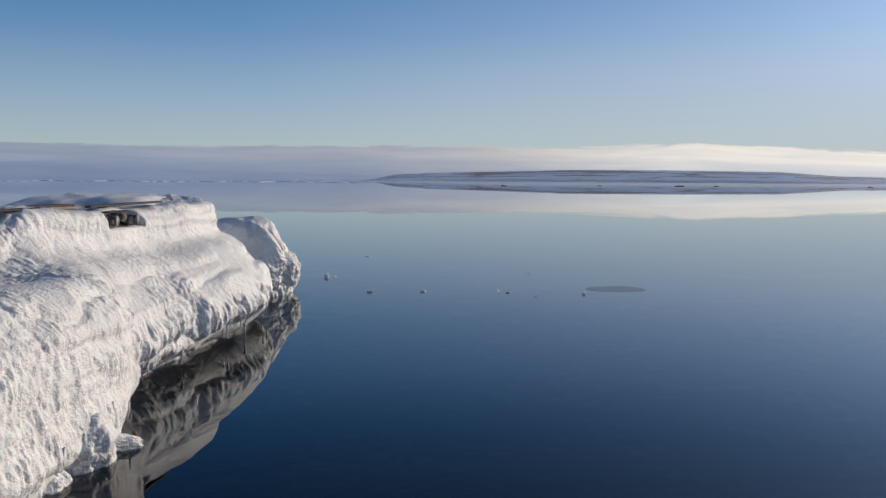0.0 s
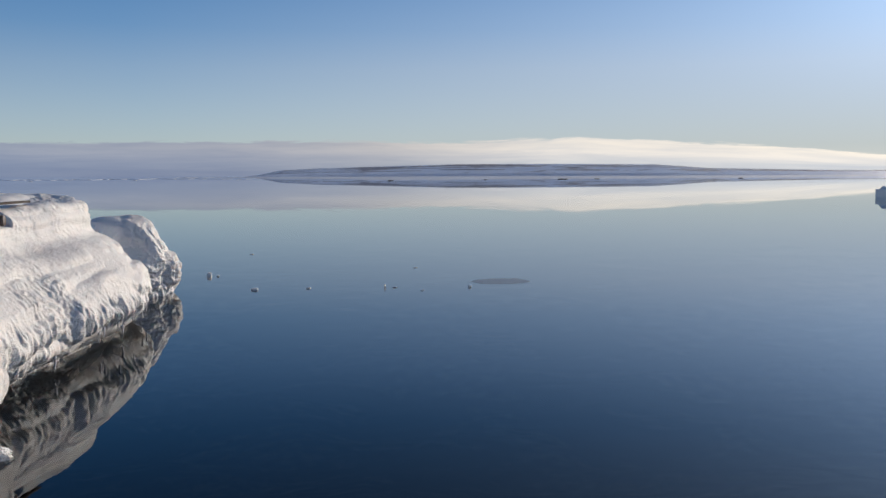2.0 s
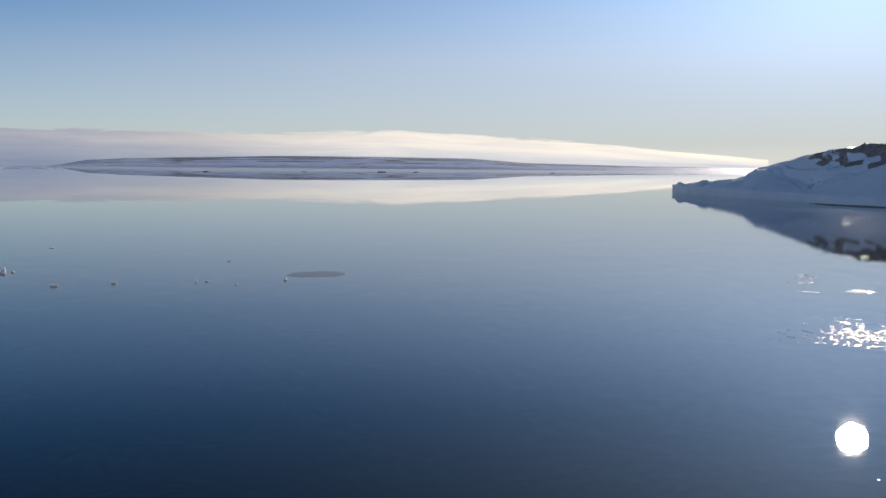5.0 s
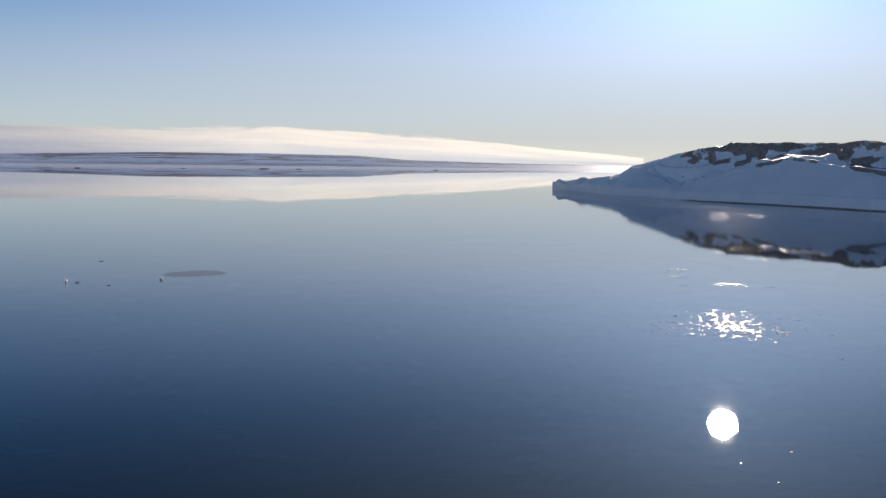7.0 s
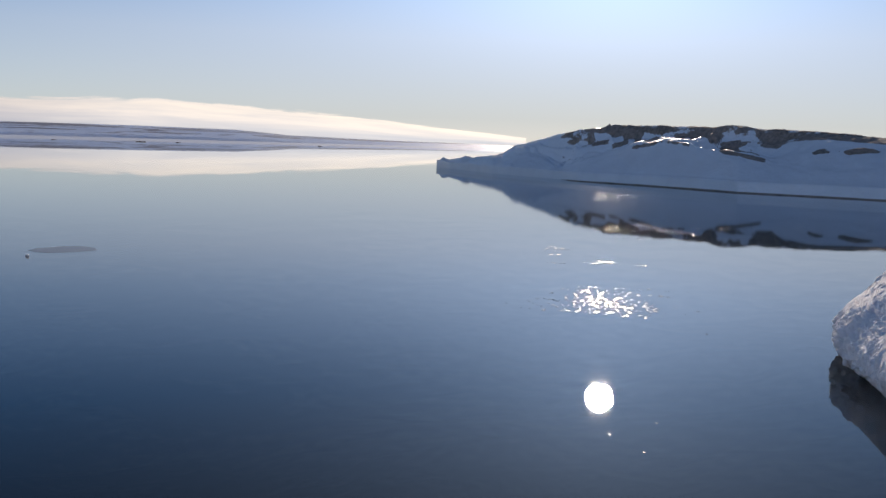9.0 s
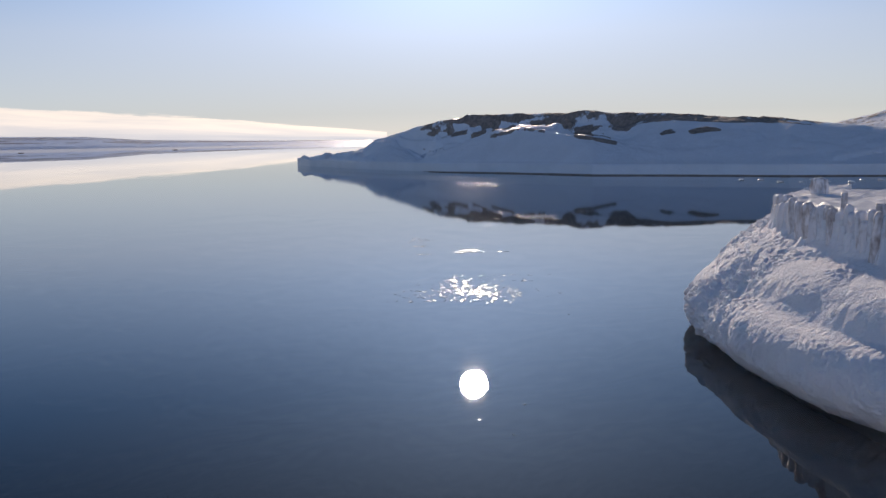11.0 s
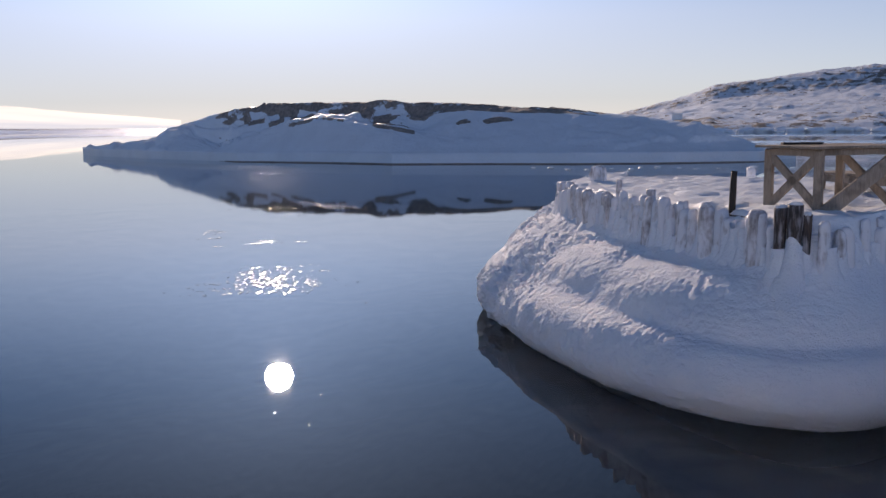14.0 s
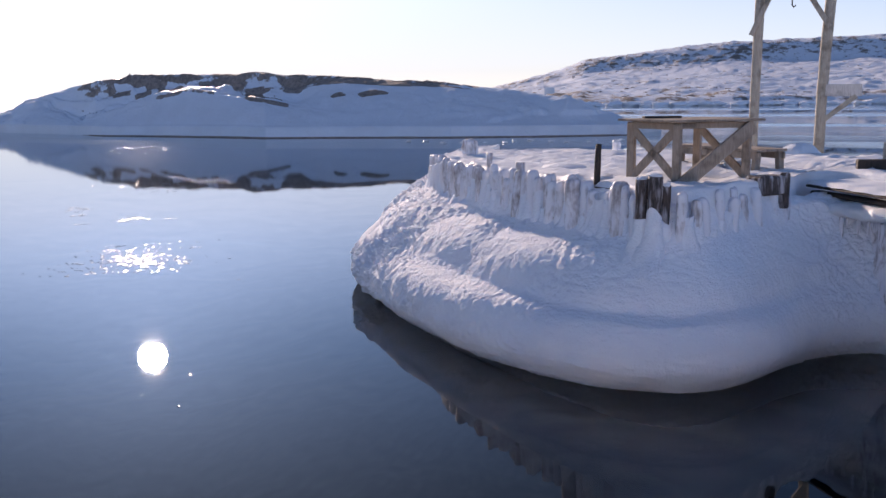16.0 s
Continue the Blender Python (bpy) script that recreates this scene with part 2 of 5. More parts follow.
def rock_material():
    m, n, l, b = material("bare_brown_rock", (0.08, 0.065, 0.055), 0.8, 0.3)
    v = place(m)
    broad, fine = grain(m, v, 0.5, 5), grain(m, v, 3.0, 5, 0.65)
    stone = ramp(m, fine, [(0.35, (0.17, 0.135, 0.115)), (0.65, (0.36, 0.285, 0.235))])
    geo = n.new("ShaderNodeNewGeometry")
    sep = n.new("ShaderNodeSeparateXYZ")
    l.new(geo.outputs["Normal"], sep.inputs[0])
    lying = calc(m, "MULTIPLY", band(m, sep.outputs["Z"], 0.55, 0.9), band(m, broad, 0.54, 0.62))
    l.new(mixed(m, lying, stone, (0.82, 0.84, 0.88)), b.inputs["Base Color"])
    l.new(relief(m, fine, 0.7, 0.12), b.inputs["Normal"])
    return m


M_ROCK = rock_material()
M_WATER = water_material()
M_SEABED = seabed_material()
M_ISLET = land_material("islet_rock_and_snow", 0.35, (0.20, 0.155, 0.135), (0.38, 0.30, 0.25))
M_HILL = land_material("hill_rock_and_snow", 0.16, (0.15, 0.125, 0.11), (0.28, 0.225, 0.185))
# distance haze is put into the island's bluish snow and rock colours
M_ISLAND = land_material("hazy_island_snow", 0.008, (0.12, 0.16, 0.25), (0.18, 0.22, 0.32), (0.64, 0.73, 0.90))
M_FAR_ROCK = land_material("hazy_far_rock", 0.02, (0.10, 0.13, 0.20), (0.14, 0.17, 0.25), (0.34, 0.40, 0.52), 3.0)
# floe snow turned greyer and bluer, with the far haze in its colour
M_FAR_ICE = snow_material("hazy_grey_sea_ice", 0.5, (0.74, 0.80, 0.88), (0.54, 0.61, 0.71), 0.6)


# ---------------------------------------------------------------- mesh tools
def lattice(ix, iy, iz):
    h = (ix * 374761393 + iy * 668265263 + iz * 2147483647) & 0xFFFFFFFF
    h = ((h ^ (h >> 13)) * 1274126177) & 0xFFFFFFFF
    return ((h ^ (h >> 16)) & 0xFFFF) / 65535.0


def bumps(p, scale, seed=0):
    """Smooth noise, -1 to 1, at the points p (n x 3)."""
    q = np.asarray(p, float) * scale + 31.7 * seed + 1000.0
    i = np.floor(q).astype(np.int64)
    f = q - i
    w = f * f * f * (f * (f * 6 - 15) + 10)
    total = 0
    for dx in (0, 1):
        for dy in (0, 1):
            for dz in (0, 1):
                k = (w[:, 0] if dx else 1 - w[:, 0]) * (w[:, 1] if dy else 1 - w[:, 1]) * (w[:, 2] if dz else 1 - w[:, 2])
                total = total + k * lattice(i[:, 0] + dx, i[:, 1] + dy, i[:, 2] + dz)
    return total * 2 - 1


def fbm(p, scale, octaves=4, gain=0.5, seed=0):
    out, amp = 0, 1.0
    for o in range(octaves):
        out = out + amp * bumps(p, scale * 2 ** o, seed + o)
        amp *= gain
    return out


def step(a, b, x):
    t = np.clip((x - a) / (b - a), 0, 1)
    return t * t * (3 - 2 * t)


def mesh_from(name, verts, faces, mat, smooth=True, parent=None):
    me = bpy.data.meshes.new(name)
    me.from_pydata([tuple(map(float, v)) for v in verts], [], [tuple(map(int, f)) for f in faces])
    me.materials.append(mat)
    if smooth:
        me.polygons.foreach_set("use_smooth", [True] * len(me.polygons))
    me.update()
    ob = new(name, me)
    if parent:
        ob.parent = parent
    return ob


def quads(n, m, wrap=False):
    """Faces of a grid of n rows and m columns."""
    i, j = np.meshgrid(np.arange(n - 1), np.arange(m if wrap else m - 1), indexing="ij")
    k = (j + 1) % m
    return np.stack([i * m + j, i * m + k, (i + 1) * m + k, (i + 1) * m + j], -1).reshape(-1, 4)


def normals_of(grid):
    """Point normals of a grid (n x m x 3)."""
    a, b = np.gradient(grid, axis=0), np.gradient(grid, axis=1)
    c = np.cross(a, b)
    return c / (np.linalg.norm(c, axis=2, keepdims=True) + 1e-9)


def bare_attribute(ob, values):
    at = ob.data.attributes.new("bare", "FLOAT", "POINT")
    at.data.foreach_set("value", np.asarray(values, np.float32).ravel())


def part(name, bm, mat, parent=None, label="", smooth=False):
    me = bpy.data.meshes.new(name)
    bm.to_mesh(me)
    bm.free()
    me.materials.append(mat)
    if smooth:
        me.polygons.foreach_set("use_smooth", [True] * len(me.polygons))
    ob = new(name, me)
    if parent:
        ob.parent = parent
    return tagged(ob, label) if label else ob


def thing(name, label, category, at=(0, 0, 0), turn=0.0, group=""):
    e = new(name)
    e.matrix_world = pose(*at, 0, 0, turn)
    return tagged(e, label, category, group)


def beam(a, b, w, h, bevel=0.006, up=(0, 0, 1), wobble=0.0):
    """A sawn bar from a to b with the section w x h."""
    a, b = Vector(a), Vector(b)
    d = b - a
    q = d.to_track_quat("Z", "Y")
    bm = bmesh.new()
    bmesh.ops.create_cube(bm, size=1)
    bmesh.ops.scale(bm, vec=(w, h, d.length), verts=bm.verts)
    bmesh.ops.bevel(bm, geom=bm.edges[:], offset=bevel, segments=1, affect="EDGES")
    bmesh.ops.transform(bm, matrix=Matrix.Translation((a + b) / 2) @ q.to_matrix().to_4x4(), verts=bm.verts)
    if wobble:
        for v in bm.verts:
            v.co += Vector((random.uniform(-1, 1), random.uniform(-1, 1), 0)) * wobble
    return bm


def log(points, radius, sides=12, seed=0, knots=0.08, rings=14):
    """A round pole through points, uneven along its length."""
    pts = np.array(points, float)
    s = np.concatenate([[0], np.cumsum(np.linalg.norm(np.diff(pts, axis=0), axis=1))])
    k = np.linspace(0, s[-1], rings)
    c = np.stack([np.interp(k, s, pts[:, i]) for i in range(3)], 1)
    d = np.gradient(c, axis=0)
    d /= np.linalg.norm(d, axis=1, keepdims=True)
    ref = np.array([1.0, 0, 0]) if abs(d[0, 0]) < 0.8 else np.array([0, 1.0, 0])
    u = np.cross(d, ref)
    u /= np.linalg.norm(u, axis=1, keepdims=True)
    v = np.cross(d, u)
    ang = np.linspace(0, 2 * np.pi, sides, endpoint=False)
    ring = np.cos(ang)[None, :, None] * u[:, None] + np.sin(ang)[None, :, None] * v[:, None]
    grid = c[:, None] + ring * radius
    r = 1 + knots * bumps(grid.reshape(-1, 3) * np.array([1, 1, 0.4]) / radius, 0.8, seed)
    grid = c[:, None] + ring * radius * r.reshape(rings, sides)[:, :, None]
    bm = bmesh.new()
    vs = [bm.verts.new(p) for p in grid.reshape(-1, 3)]
    for f in quads(rings, sides, True):
        bm.faces.new([vs[i] for i in f])
    bm.faces.new(vs[:sides][::-1])
    bm.faces.new(vs[-sides:])
    bmesh.ops.recalc_face_normals(bm, faces=bm.faces)
    return bm


def path_points(pts, n, rounds=3):
    """n even points along a softened polyline of rows (x, y, ...)."""
    p = np.array(pts, float)
    for _ in range(rounds):
        a, b = p[:-1] * 0.75 + p[1:] * 0.25, p[:-1] * 0.25 + p[1:] * 0.75
        p = np.vstack([p[:1], np.stack([a, b], 1).reshape(-1, p.shape[1]), p[-1:]])
    s = np.concatenate([[0], np.cumsum(np.linalg.norm(np.diff(p[:, :2], axis=0), axis=1))])
    k = np.linspace(0, s[-1], n)
    return np.stack([np.interp(k, s, p[:, i]) for i in range(p.shape[1])], 1)


def soft_profile(pts, m):
    """m points along a softened profile of (out, z)."""
    return path_points(pts, m, 3)


# ---------------------------------------------------------------- water
def sea():
    r = np.concatenate([[0], np.geomspace(2, 4900, 40)])
    a = np.linspace(0, 2 * np.pi, 96, endpoint=False)
    v = [(x * math.sin(t), x * math.cos(t), 0) for x in r[1:] for t in a] + [(0, 0, 0)]
    f = [list(q) for q in quads(len(r) - 1, len(a), True)] + [[len(v) - 1, (i + 1) % 96, i] for i in range(96)]
    ob = mesh_from("water", v, f, M_WATER)
    return tagged(ob, "calm dark blue sea water, mirror still", "water", kind="structure")


sea()


def seabed():
    """The floor of the bay: shallow beside the quay and the pier, falling away to the deep."""
    r = np.concatenate([np.linspace(0.5, 60, 120), np.geomspace(62, 4900, 30)])
    a = np.linspace(0, 2 * np.pi, 180, endpoint=False)
    x, y = r[:, None] * np.sin(a)[None], r[:, None] * np.cos(a)[None]
    p = np.stack([x, y, 0 * x], -1).reshape(-1, 3)
    fall = 1.3 + 3.2 * step(4, 30, y + 0.25 * np.maximum(-x, 0)) + 30 * step(60, 600, np.hypot(x, y))
    z = -fall + (0.35 * fbm(p, 0.25, 4, 0.5, 201) + 0.10 * np.abs(bumps(p, 1.7, 205))).reshape(x.shape)
    ob = mesh_from("seabed", np.stack([x, y, z], -1).reshape(-1, 3), quads(len(r), len(a), True), M_SEABED)
    return tagged(ob, "dim seabed of dark weed, silt and paler gravel", "seabed", kind="structure")


seabed()


# ---------------------------------------------------------------- ice-clad edges
SHELLS = {}


def ice_shell(name, stations, profiles, n, m, mat, rough=0.10, seed=1, parent=None, drip=0.05, lumps=0.12, knob=0.08, vigour=np.ones_like, hollow=None, fine=(9.0, 18.0), stretch=(1, 1, 1), ledge=0.0):
    """An ice coat. stations: (x, y, key) along the top edge; profiles: key -> (out, z) from the deck over the brow to under the water."""
    keys = sorted(profiles)
    path = path_points([(x, y, k) for x, y, k in stations], n, 3)
    prof = np.stack([soft_profile(profiles[k], m) for k in keys])
    d = np.gradient(path[:, :2], axis=0)
    d /= np.linalg.norm(d, axis=1, keepdims=True)
    for _ in range(12):
        d[1:-1] = (d[:-2] + d[1:-1] * 2 + d[2:]) / 4
    out = np.stack([d[:, 1], -d[:, 0]], 1)
    grid = np.zeros((n, m, 3))
    for i in range(n):
        k = np.clip(path[i, 2], keys[0], keys[-1])
        j = min(int(np.searchsorted(keys, k, side="right")) - 1, len(keys) - 2) if len(keys) > 1 else 0
        if len(keys) > 1:
            w = (k - keys[j]) / (keys[j + 1] - keys[j])
            p = prof[j] * (1 - w) + prof[j + 1] * w
        else:
            p = prof[0]
        grid[i, :, :2] = path[i, :2] + out[i] * p[:, :1]
        grid[i, :, 2] = p[:, 1]
    nor = normals_of(grid)
    side = np.einsum("ijk,ik->ij", nor[:, :, :2], out)
    if side.mean() < 0:
        nor = -nor
    flat = grid.reshape(-1, 3)
    steep = 1 - np.abs(nor[:, :, 2]).reshape(-1)
    big = fbm(flat, 0.42, 2, 0.5, seed)
    wob = flat + 0.18 * np.stack([bumps(flat, 1.3, seed + 40), bumps(flat, 1.3, seed + 41), bumps(flat, 1.3, seed + 42)], 1)
    knobs = 0
    for sc, am in ((0.7, 1.0), (1.6, 0.50), (3.4, 0.28), (7.0, 0.12)):
        knobs = knobs + am * (np.abs(bumps(wob * np.array(stretch), sc, seed + int(sc * 10))) * 2 - 0.6)
    runs = 0.8 * (0.35 - np.abs(bumps(wob * np.array([1, 1, 0.34]), 4.2, seed + 9))) + 0.5 * (0.3 - np.abs(bumps(wob * np.array([1, 1, 0.40]), 8.5, seed + 12)))
    tex = wob * np.array(stretch)
    small = np.abs(bumps(tex, fine[0], seed + 20)) + 0.55 * np.abs(bumps(tex, fine[1], seed + 22)) - 0.45
    shelves = np.abs(fbm(wob * np.array([0.3, 0.3, 2.4]), 1.0, 2, 0.5, seed + 50)) * 2 - 0.6
    calm = step(-0.9, -0.2, prof_out(grid, path)).reshape(-1)
    where = step(-0.5, 0.4, fbm(flat, 0.5, 2, 0.5, seed + 30))
    skirt = (step(1.45, 0.95, flat[:, 2]) * 0.92 + 0.08) * np.repeat(1 - 0.8 * step(2.0, 3.0, path[:, 2]), m)
    vig = np.repeat(vigour(path[:, 2]), m)
    upright = step(0.35, 0.75, steep)
    disp = vig * (calm * (lumps * big + knob * knobs * (0.30 + 0.70 * where) + drip * runs * upright * 2.0 * skirt + ledge * shelves) + rough * small * (0.20 + 0.80 * where))
    grid = grid + (nor.reshape(-1, 3) * disp[:, None]).reshape(n, m, 3)
    if hollow is not None:
        at, wide, tall, deep = hollow
        q = grid.reshape(-1, 3)
        k = step(wide, wide * 0.85, np.linalg.norm(q[:, :2] - np.array(at[:2]), axis=1)) * step(tall, tall * 0.8, np.abs(q[:, 2] - at[2]))
        grid = grid - (np.repeat(out, m, axis=0) * (deep * k)[:, None] @ np.eye(2, 3)).reshape(n, m, 3)
    SHELLS[name] = grid
    return mesh_from(name, grid.reshape(-1, 3), quads(n, m), mat, True, parent)


def prof_out(grid, path):
    """How far out of the top edge each point lies, roughly."""
    return np.linalg.norm(grid[:, :, :2] - path[:, None, :2], axis=2) * np.where(np.arange(grid.shape[1]) < 8, -1, 1)[None]


# the snowed-in jetty on the left: top edge line, then its coats of ice
LEFT_EDGE = [(-13.0, 25.8, -1), (-10.6, 25.8, -1), (-9.4, 25.8, 0), (-6.5, 25.3, 0), (-5.5, 23.9, 0), (-5.7, 21.8, 1), (-6.0, 19.5, 1), (-6.3, 17.2, 1), (-6.55, 15.6, 2),
             (-6.75, 14.2, 3), (-6.8, 13.0, 4), (-6.9, 11.0, 4), (-7.0, 8.0, 4), (-7.0, 3.0, 4)]
LEFT_PROFILES = {
    -1: [(-3.0, 2.45), (-1.5, 2.45), (-0.3, 2.45), (0.0, 2.4), (0.04, 2.3), (0.08, 2.1), (0.48, 2.0), (0.9, 1.45), (1.3, 1.05), (1.4, 0.75), (1.30, 0.42), (1.0, 0.20), (0.7, 0.10), (0.3, -0.6)],
    0: [(-3.0, 2.95), (-1.5, 2.96), (-0.3, 2.97), (0.0, 2.92), (0.04, 2.55), (0.08, 2.2), (0.48, 2.04), (0.9, 1.45), (1.3, 1.05), (1.4, 0.75), (1.30, 0.42), (1.0, 0.20), (0.7, 0.10), (0.3, -0.6)],
    1: [(-3.0, 2.5), (-1.5, 2.66), (-0.3, 2.87), (0.0, 2.82), (0.08, 2.40), (0.25, 2.05), (0.75, 1.92), (1.1, 1.55), (1.46, 1.1), (1.62, 0.75), (1.50, 0.42), (1.22, 0.20), (0.92, 0.10), (0.5, -0.6)],
    2: [(-3.0, 2.5), (-1.5, 2.66), (-0.3, 2.92), (0.0, 2.85), (0.12, 2.42), (0.4, 2.1), (0.95, 1.98), (1.35, 1.6), (1.65, 1.15), (1.72, 0.7), (1.52, 0.36), (1.20, 0.18), (0.95, 0.08), (0.6, -0.6)],
    3: [(-3.0, 2.5), (-1.5, 2.7), (-0.5, 2.80), (0.0, 2.55), (0.3, 2.22), (0.9, 2.08), (1.5, 2.10), (2.05, 1.85), (2.38, 1.2), (2.42, 0.7), (2.3, 0.35), (1.9, 0.12), (1.3, -0.6)],
    4: [(-3.0, 2.5), (-1.5, 2.7), (-0.6, 2.70), (0.0, 2.38), (0.5, 2.04), (1.1, 1.98), (1.8, 2.10), (2.25, 1.82), (2.52, 1.2), (2.62, 0.65), (2.68, 0.2), (2.5, 0.03), (2.1, -0.6)],
}
LEFT_EDGE = LEFT_EDGE[::-1]
jetty = thing("iced_jetty", "long timber jetty buried under thick white glazed ice", "jetty")
ice_shell("ice_coat", LEFT_EDGE, LEFT_PROFILES, 1300, 240, M_ICE, 0.045, 3, jetty, 0.085, 0.10, 0.055, fine=(8.0, 17.0), ledge=0.05, hollow=((-6.0, 18.5, 2.70), 0.8, 0.17, 0.4))


def jetty_top():
    x, y = np.meshgrid(np.linspace(-16, -6.6, 80), np.linspace(4, 25.5, 120), indexing="ij")
    p = np.stack([x, y, 0 * x], -1)
    z = 2.60 + 0.05 * fbm(p.reshape(-1, 3), 0.5, 4, 0.5, 40).reshape(x.shape) + 0.07 * np.abs(fbm(p.reshape(-1, 3), 1.5, 3, 0.5, 44)).reshape(x.shape) + 0.40 * step(20.5, 22.5, y) * step(-6.0, -7.0, x) * step(-10.6, -9.4, x) - 0.25 * step(-7.2, -6.6, x)
    p[..., 2] = z
    return mesh_from("snow_cover", p.reshape(-1, 3), quads(80, 120), M_DECK, True, jetty)


jetty_top()


def boulder(name, at, size, seed, mat, parent=None, sub=6, lump=0.2):
    bm = bmesh.new()
    bmesh.ops.create_icosphere(bm, subdivisions=sub, radius=1)
    p = np.array([v.co for v in bm.verts])
    r = 1 + lump * fbm(p, 1.1, 3, 0.5, seed) + 0.13 * np.abs(bumps(p, 3.5, seed + 4)) + 0.07 * np.abs(bumps(p, 8, seed + 5)) + 0.035 * np.abs(bumps(p, 17, seed + 6))
    q = p * r[:, None] * np.array(size)
    for v, c in zip(bm.verts, q):
        v.co = Vector(c) + Vector(at)
    return part(name, bm, mat, parent, smooth=True)


for at, size, seed in (((-4.47, 11.8, 0.22), (0.40, 0.52, 0.48), 81), ((-4.24, 12.55, 0.02), (0.30, 0.20, 0.12), 83), ((-4.58, 11.0, 0.02), (0.32, 0.38, 0.22), 85)):
    boulder("ice_lump", at, size, seed, M_ICE, jetty, lump=0.16)


def iced_block():
    """A mushroom of ice round a pile: wide shoulders, a narrower foot and a flat crown."""
    n, m = 260, 180
    a = np.linspace(0, 2 * np.pi, n, endpoint=False)
    pr = soft_profile([(0.0, 2.32), (0.55, 2.32), (0.85, 2.15), (0.95, 1.85), (1.1, 1.5), (1.36, 1.1), (1.46, 0.75), (1.44, 0.35), (1.34, 0.08), (1.2, -0.5)], m)
    c = np.array([-6.05, 29.0])
    grid = np.zeros((n, m, 3))
    grid[..., 0] = c[0] + np.cos(a)[:, None] * pr[None, :, 0]
    grid[..., 1] = c[1] + np.sin(a)[:, None] * pr[None, :, 0]
    grid[..., 2] = pr[None, :, 1]
    q = grid.reshape(-1, 3)
    w = 1 + 0.14 * fbm(q, 0.8, 3, 0.5, 61) + 0.10 * np.abs(bumps(q, 2.6, 63)) + 0.04 * np.abs(bumps(q, 6.5, 64)) + 0.025 * np.abs(fbm(q * np.array([1, 1, 0.6]), 7, 3, 0.55, 66))
    q[:, :2] = c + (q[:, :2] - c) * w[:, None]
    q[:, 2] += 0.09 * fbm(q, 1.3, 3, 0.5, 68)
    ob = mesh_from("iced_block", q, np.array([f for f in quads(n + 1, m) % (n * m)]), M_ICE)
    return tagged(ob, "rounded block of white glazed ice standing in water", "ice block")


iced_block()

# ---------------------------------------------------------------- the iced pier with the table
DECK_Z = 2.35
PIER_EDGE = [(21.0, 11.0, 0), (18.8, 10.6, 0), (17.0, 10.0, 0), (15.65, 9.0, 0.3), (14.5, 7.7, 1), (13.4, 6.15, 1), (12.45, 4.75, 1.15), (11.8, 3.80, 2), (12.1, 3.25, 2.6),
             (13.0, 2.90, 3), (13.8, 2.60, 3), (14.35, 2.15, 4), (14.7, 1.50, 4), (14.75, 0.80, 4), (14.4, 0.0, 4), (13.9, -1.0, 4), (13.5, -3.0, 4)]
PIER_PROFILES = {
    0: [(-0.6, 2.2), (-0.2, 2.25), (-0.06, 2.2), (0.0, 2.02), (0.10, 1.84), (0.42, 1.74), (0.80, 1.50), (1.14, 1.18), (1.30, 0.98), (1.54, 0.80), (1.68, 0.48), (1.64, 0.22), (1.46, 0.04), (1.2, -0.10), (0.6, -0.6)],
    1: [(-0.6, 2.2), (-0.2, 2.2), (-0.06, 2.18), (0.0, 1.98), (0.07, 1.72), (0.26, 1.60), (0.56, 1.55), (0.86, 1.44), (1.08, 1.24), (1.22, 1.02), (1.30, 0.92), (1.66, 0.84), (1.88, 0.54), (1.90, 0.28), (1.72, 0.05), (1.4, -0.12), (0.6, -0.6)],
    2: [(-0.6, 2.2), (-0.2, 2.18), (-0.06, 2.15), (0.0, 1.96), (0.06, 1.70), (0.25, 1.54), (0.50, 1.36), (0.74, 1.16), (0.82, 0.98), (0.86, 0.92), (1.12, 0.84), (1.26, 0.52), (1.22, 0.25), (1.00, 0.04), (0.7, -0.12), (0.3, -0.6)],
    3: [(-0.6, 2.2), (-0.2, 2.18), (-0.06, 2.15), (0.0, 1.98), (0.06, 1.78), (0.22, 1.62), (0.40, 1.40), (0.52, 1.20), (0.54, 0.99), (0.76, 0.86), (0.88, 0.50), (0.80, 0.24), (0.56, 0.03), (0.35, -0.12), (0.2, -0.6)],
    4: [(-0.6, 2.02), (-0.1, 2.02), (0.05, 2.0), (0.08, 1.92), (0.10, 1.80), (0.15, 1.62), (0.30, 1.40), (0.50, 1.15), (0.60, 0.96), (0.80, 0.76), (0.88, 0.44), (0.80, 0.22), (0.60, 0.03), (0.4, -0.12), (0.2, -0.6)],
}
pier = thing("iced_pier", "log-crib pier sheathed in smooth blue-white ice", "pier")
ice_shell("ice_apron", PIER_EDGE, PIER_PROFILES, 1000, 270, M_ICE_LOW, 0.07, 7, pier, 0.06, 0.03, 0.07, lambda k: np.interp(k, [0.2, 0.7, 1.0, 1.7, 4.0], [1.4, 1.25, 0.55, 0.28, 0.5]), fine=(11.0, 22.0), ledge=0.02)


